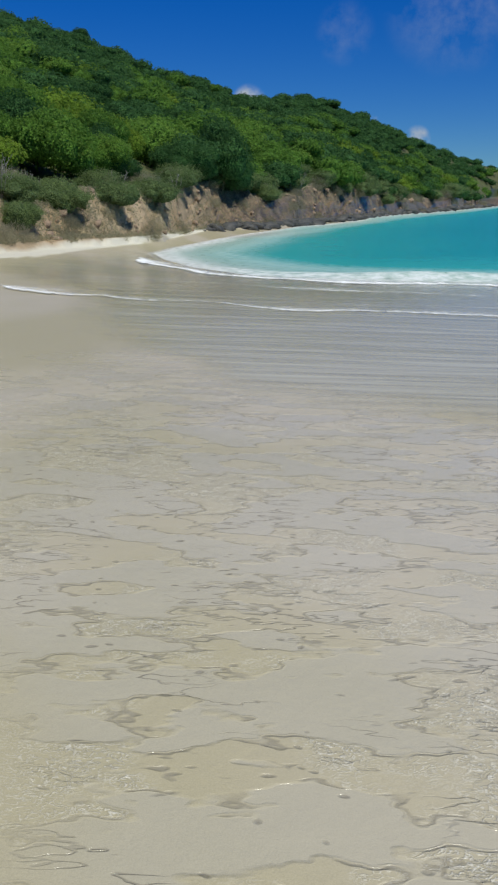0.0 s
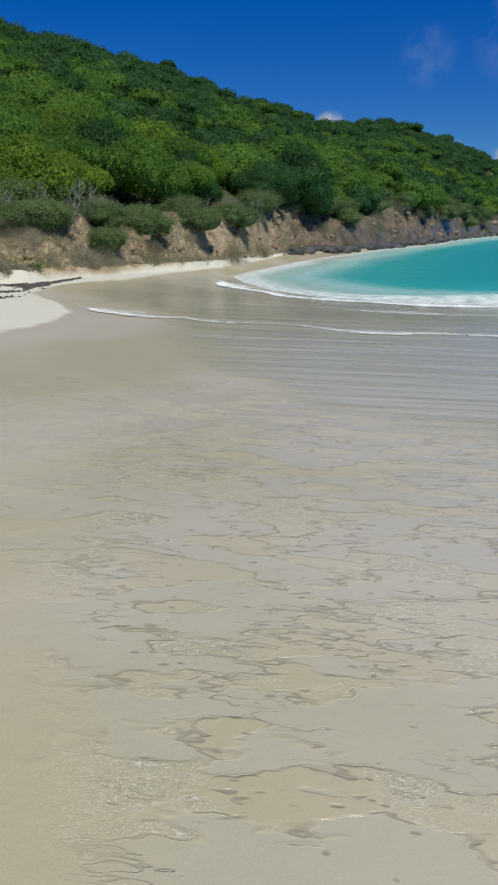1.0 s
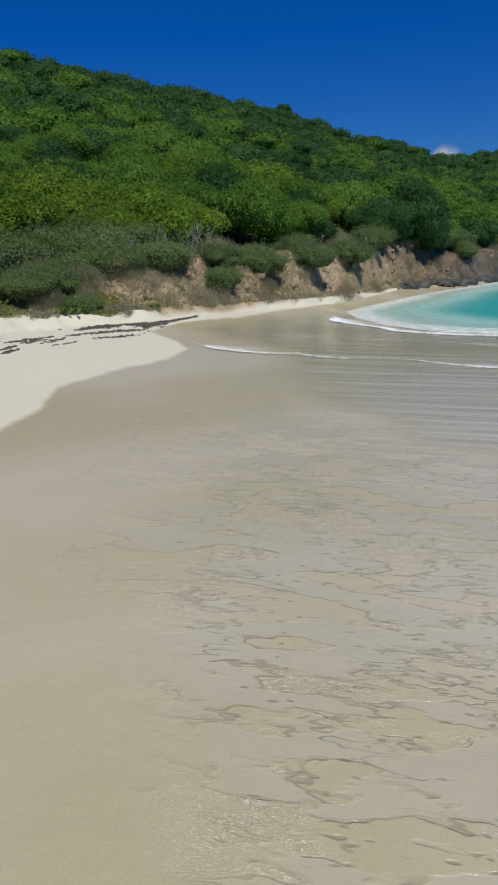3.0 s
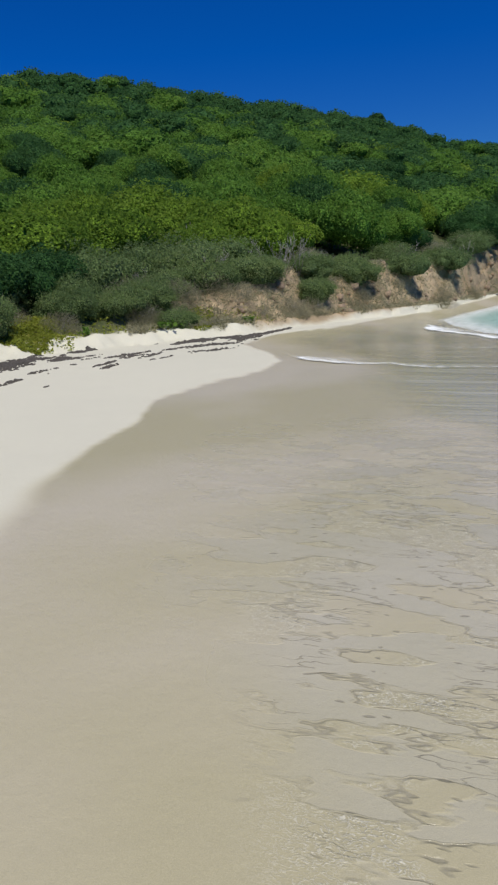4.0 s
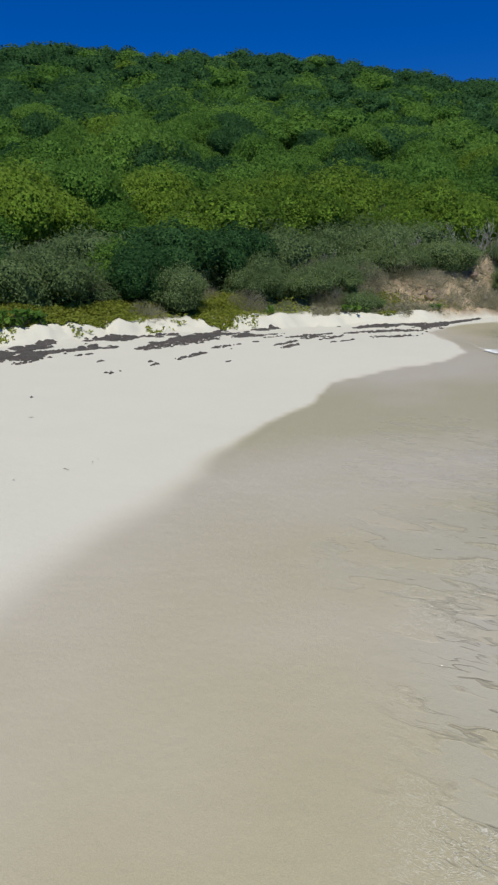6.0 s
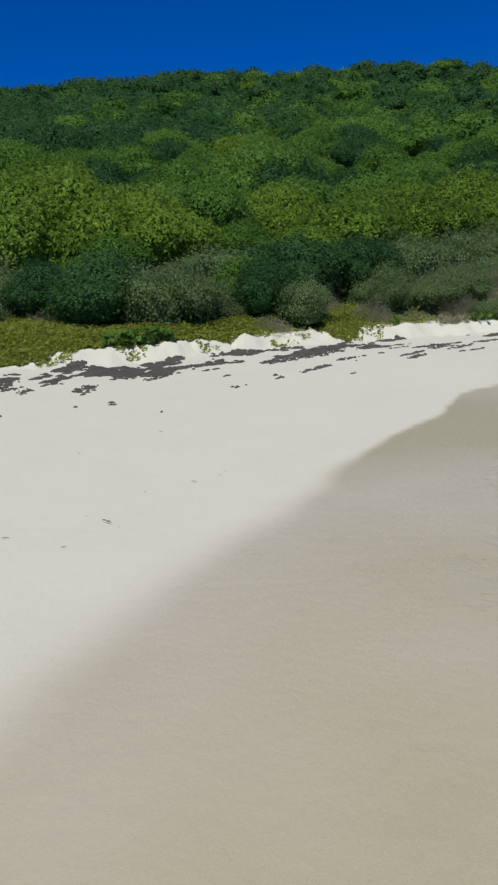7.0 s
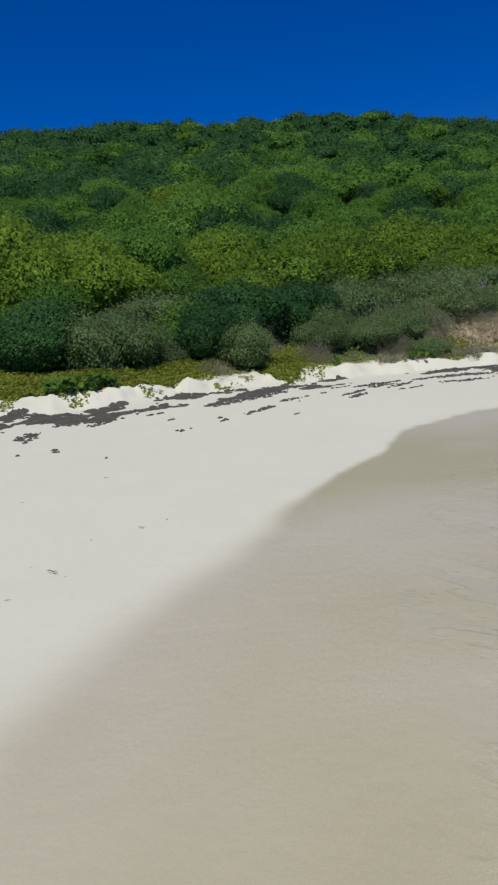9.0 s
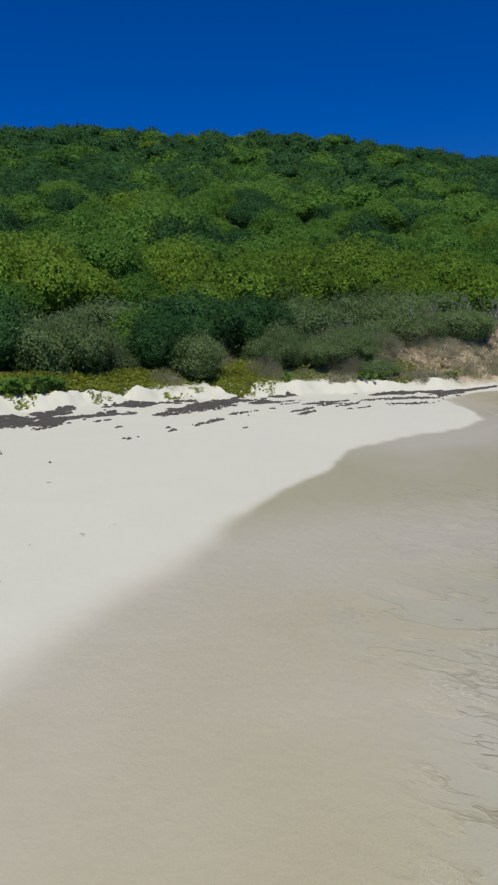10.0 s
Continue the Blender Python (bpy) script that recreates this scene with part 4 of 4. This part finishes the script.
def scatter_twigs():
    first = twig(1, 0.09)
    tagged(first, "thin dark driftwood twig lying on dry sand", "twig", "twigs on the sand")
    spots = [(55.7, 5.0, 0.15), (57.2, 7.2, 0.3), (63.2, 4.9, 1.2), (57.2, 5.2, 0.4), (52.6, 5.7, 2.1), (51.0, 8.0, 0.9), (46.4, 6.2, 0.1),
             (46.8, 6.1, 2.6), (64.8, 4.9, 1.9), (61.1, 6.9, 0.6), (59.1, 4.6, 1.5), (48.8, 5.9, 0.3), (54.8, 4.9, 2.2), (24.4, 17.6, 0.8)]
    for k, (b, r, turn) in enumerate(spots):
        x, y = at_bearing(b, r)
        m = pose(x, y, ground_z(x, y), 0, 0, math.degrees(turn))
        if k == 0:
            first.matrix_basis = m
        else:
            ob = copy_thing(first, m)
            ob.scale = (0.28 + 0.16 * (k % 3),) * 3


def dead_shrub(seed, height, wide):
    """Bare grey branches that fork upwards."""
    rng = np.random.default_rng(seed)
    made = []
    for k in range(9):
        a, out = rng.uniform(0, 6.283), rng.uniform(0.25, 0.6) * wide
        top = np.array([math.cos(a) * out, math.sin(a) * out, height * rng.uniform(0.6, 1.0)])
        bend = top * np.array([0.55, 0.55, 0.4]) + rng.normal(size=3) * 0.06
        made.append(([(0, 0, -0.15), bend, top], (0.010, 0.007, 0.003), 5))
        for j in range(8):
            t = rng.uniform(0.05, 0.95)
            p = bend * (1 - t) + top * t
            tip = p + np.array([rng.normal() * 0.22, rng.normal() * 0.22, rng.uniform(0.2, 0.6)]) * height * 0.35
            made.append(([p, (p + tip) / 2 + rng.normal(size=3) * 0.03, tip], (0.005, 0.004, 0.002), 4))
    v, f = limbs_mesh(made)
    return mesh_object("dead_shrub", v, f, MAT["dead"])


def dead_shrubs():
    kinds = [dead_shrub(s, 1.4, 2.0) for s in (1, 2, 3)]
    rng = np.random.default_rng(23)
    spots = [(18.2, 2.7, 1.15), (19.3, 2.9, 0.95), (17.2, 2.6, 1.0), (24.6, 3.0, 1.0), (24.1, 3.4, 0.8), (15.4, 2.9, 0.9),
             (9.4, 3.8, 0.8), (-3.2, 5.5, 1.4), (-5.8, 6.0, 1.3), (53.0, 3.0, 0.6), (37.0, 4.6, 0.7), (44.5, 4.6, 0.6), (59.5, 3.2, 0.6), (30.0, 3.4, 0.7), (5.4, 3.6, 0.9)]
    for k, (b, over, g) in enumerate(spots):
        x, y = at_bearing(b, foot_range(b) + over)
        m = pose(x, y, ground_z(x, y), rng.uniform(-8, 8), rng.uniform(-8, 8), rng.uniform(0, 360))
        ob = kinds[k] if k < 3 else copy_thing(kinds[k % 3], m)
        ob.matrix_basis = m @ Matrix.Diagonal((g, g, g, 1))
        tagged(ob, "bare grey dead shrub with forking branches among green scrub", "shrub", "dead shrubs")


def cactus(seed):
    """A clump of ribbed upright columns."""
    rng = np.random.default_rng(seed)
    v, f = [], []
    for k in range(7):
        px, py, h, rad = rng.normal() * 0.35, rng.normal() * 0.35, rng.uniform(1.0, 2.3), 0.055
        rings = 7
        for i in range(rings + 1):
            t = i / rings
            rr = rad * (1 - 0.9 * max(0, t - 0.9) / 0.1)
            for s in range(10):
                a = 6.2832 * s / 10
                q = rr * (1.0 if s % 2 else 0.78)
                v.append((px + math.cos(a) * q + 0.05 * t * t * rng.uniform(0.9, 1.1), py + math.sin(a) * q, h * t - 0.1))
        n = len(v) - 10 * (rings + 1)
        for i in range(rings):
            for s in range(10):
                a, b = n + i * 10 + s, n + i * 10 + (s + 1) % 10
                f.append((a, b, b + 10, a + 10))
    return mesh_object("column_cactus", v, f, MAT["cactus"])


def cacti():
    kinds = [cactus(s) for s in (1, 2)]
    spots = [(57.8, 6.5, 0.7), (61.8, 7.0, 0.7), (40.3, 6.0, 0.7), (24.4, 6.5, 0.7)]
    for k, (b, over, g) in enumerate(spots):
        x, y = at_bearing(b, foot_range(b) + over)
        m = pose(x, y, ground_z(x, y), 0, 0, 77 * k)
        ob = kinds[k] if k < 2 else copy_thing(kinds[k % 2], m)
        ob.matrix_basis = m @ Matrix.Diagonal((g, g, 1.25 * g, 1))
        tagged(ob, "clump of tall grey-green column cacti rising out of the scrub", "cactus", "column cacti")


def beach_plant(seed):
    """A small plant with round fleshy leaves on short stems."""
    rng = np.random.default_rng(seed)
    root = new("beach_plant")
    made, pts = [], []
    for k in range(9):
        base = np.array([0.0, 0.0, -0.03])
        tip = base + np.array([rng.normal() * 0.14, rng.normal() * 0.10, 0]) + np.array([rng.normal() * 0.06, rng.normal() * 0.06, rng.uniform(0.14, 0.30)])
        made.append(([base, tip], (0.008, 0.005), 4))
        pts += [base * (1 - t) + tip * t + rng.normal(size=3) * 0.025 for t in (0.4, 0.6, 0.75, 0.9, 1.0, 1.0)]
    v, f = limbs_mesh(made)
    mesh_object("stem", v, f, MAT["bark"], root)
    v, f = leaf_quads(rng, np.array(pts), np.tile([0, -0.3, 0.8], (len(pts), 1)), 0.11, 0.85, 0.6)
    mesh_object("foliage", v, f, MAT["green"], root)
    return tagged(root, "small green beach plant with round leaves growing out of white sand", "plant", "beach plants")


def beach_plants():
    kinds = [beach_plant(s) for s in (1, 2, 3)]
    rng = np.random.default_rng(31)
    spots = [(49.6 + 0.55 * k, -0.55 + 0.12 * (k % 3), 0.9 + 0.15 * (k % 4)) for k in range(10)] + [(27.5, -0.5, 0.9), (26.8, -0.4, 1.0), (26.0, -0.45, 0.9), (21.0, -0.3, 0.8), (33.0, -0.4, 0.8), (63.0, -0.5, 0.9)]
    for k, (b, over, g) in enumerate(spots):
        x, y = at_bearing(b, foot_range(b) + over)
        m = pose(x, y, ground_z(x, y), 0, 0, rng.uniform(0, 360))
        ob = kinds[k] if k < 3 else copy_thing(kinds[k % 3], m)
        ob.matrix_basis = m @ Matrix.Diagonal((g, g, g, 1))


def boulder(seed, flat, mat, name):
    rng = np.random.default_rng(seed)
    v, f = BALL[1]
    shift = rng.uniform(0, 50, 3)
    out = []
    for p in v:
        q = Vector(p)
        k = 1 + 0.75 * noise.noise(q * 1.3 + Vector(shift)) + 0.5 * noise.noise(q * 3.1 + Vector(shift))
        out.append((p[0] * k * 1.25, p[1] * k, p[2] * k * flat))
    return mesh_object(name, out, f, mat)


def shore_rocks():
    """Dark wet ledges and boulders where the headland meets the sea, pale stones on the bank."""
    rng = np.random.default_rng(41)
    dark = [boulder(s, 0.38, MAT["rock"], "shore_rock") for s in (1, 2, 3, 4)]
    for k in range(230):
        t = k / 229
        b = 3.4 - 20.5 * t ** 0.8 + rng.uniform(-0.15, 0.15)
        r = foot_range(b) + rng.uniform(-1.2, 0.7) * (1 + foot_range(b) / 150)
        g = rng.uniform(0.3, 0.85) * (0.55 + r / 130)
        x, y = at_bearing(b, r)
        m = pose(x, y, min(max(ground_z(x, y), -0.1), 0.25), rng.uniform(-12, 12), rng.uniform(-12, 12), rng.uniform(0, 360))
        ob = dark[k] if k < 4 else copy_thing(dark[k % 4], m)
        ob.matrix_basis = m @ Matrix.Diagonal((g * 1.3, g, g * 1.1, 1))
        tagged(ob, "dark grey weathered rock at the foot of the headland", "rock", "rocks along the shore")
    pale = [boulder(s, 0.75, MAT["stone"], "bank_stone") for s in (11, 12, 13)]
    for k in range(140):
        b = rng.uniform(-12, 24)
        bank = float(np.interp(b, BEARING, BANK_H))
        r = foot_range(b) + rng.uniform(-0.2, bank * 2.1)
        g = rng.uniform(0.05, 0.16) * (0.7 + r / 60)
        x, y = at_bearing(b, r)
        m = pose(x, y, ground_z(x, y), rng.uniform(-30, 30), rng.uniform(-30, 30), rng.uniform(0, 360))
        ob = pale[k] if k < 3 else copy_thing(pale[k % 3], m)
        ob.matrix_basis = m @ Matrix.Diagonal((g, g, g, 1))
        tagged(ob, "brown angular stone sticking out of the earth bank", "stone", "stones in the bank")


# ---- foam ----
def foam_line(name, line, width, thick, seed, label, head=0.44, sharp=6.5):
    """A lumpy ribbon of foam along a line on the sand or the water."""
    line = np.asarray(line, float)
    seg = np.hypot(*np.diff(line, axis=0).T)
    s = np.concatenate([[0], np.cumsum(seg)])
    along = np.arange(0, s[-1], 0.05)
    cx, cy = np.interp(along, s, line[:, 0]), np.interp(along, s, line[:, 1])
    cx, cy = cx + 0.25 * fractal(along * 0.8, along * 0, 4, seed), cy + 0.25 * fractal(along * 0.8, along * 0 + 7, 4, seed)
    across = np.linspace(-0.5, 0.5, 17)
    tx, ty = np.gradient(cx), np.gradient(cy)
    n = np.hypot(tx, ty)
    nx, ny = -ty / n, tx / n
    w = width * (0.75 + 0.9 * fractal(along * 0.5, along * 0 + 3, 3, seed + 5))
    x = cx[:, None] + nx[:, None] * across[None] * w[:, None]
    y = cy[:, None] + ny[:, None] * across[None] * w[:, None]
    lump = 0.6 + 1.2 * fractal(x * 5, y * 5, 3, seed + 9, 0.7)
    z = np.maximum(land(x, y)[0], 0.0) + 0.026 + thick * np.exp(-(0.5 - across[None]) * 4) * smooth(0.5 - across[None], 0, 0.1) * np.clip(lump, 0.05, 2)
    faces = grid_faces(*x.shape)
    back = 0.5 - across[None]
    body = (head * np.exp(-back * sharp) + 0.26 * np.exp(-back * 1.3)) * smooth(back, 0.0, 0.04) * (1 - smooth(back, 0.7, 1.0)) + 0.26 * fractal(x * 0.45, y * 1.1, 4, seed + 13)
    end = smooth(along, 0, 1.5) * (1 - smooth(along, along[-1] - 4.0, along[-1]))
    tagged(mesh_object(name, np.stack([x, y, z], -1).reshape(-1, 3), faces, MAT["foam"], attrs={"body": (body * end[:, None] - (1 - end[:, None]) * 0.5).ravel()}, smooth_shade=True), label, "foam", kind="stuff")


foam_line("swash_foam", [(9.0, 11.6), (4.2, 12.8), (2.0, 13.3), (-0.2, 13.5), (-1.9, 13.7), (-3.4, 14.1), (-4.1, 15.0), (-4.9, 16.4), (-5.6, 17.6)], 2.1, 0.010, 301,
          "thin white line of foam at the front of the swash")
foam_line("breaker_foam", [(12.0, 12.5), (9.0, 17.0), (6.4, 19.2), (4.6, 19.6), (2.4, 20.1), (-0.2, 21.4), (-2.1, 24.0), (-3.3, 27.6), (-3.9, 30.0)], 2.6, 0.06, 331,
          "white foam of a small wave breaking on the sand", 0.42, 2.2)
foam_line("swash_foam", [(7.0, 15.6), (2.0, 16.9), (-1.5, 18.0), (-4.0, 20.6)], 1.5, 0.008, 361,
          "thin white line of foam left by an earlier wave", 0.14, 6.0)
vine_cover()
bank_scrub()
seaweed_clumps("seaweed_wrack", "dark brown dried seaweed lying in broken bands on white sand", 5, 18000, 0.03, 0.095, 0.04, 9.0)
seaweed_clumps("seaweed_scraps", "small dark scraps of dried seaweed scattered on dry sand", 8, 20000, 0.012, 0.045, 9.0, 0.10)
scatter_twigs()
dead_shrubs()
cacti()
beach_plants()
shore_rocks()
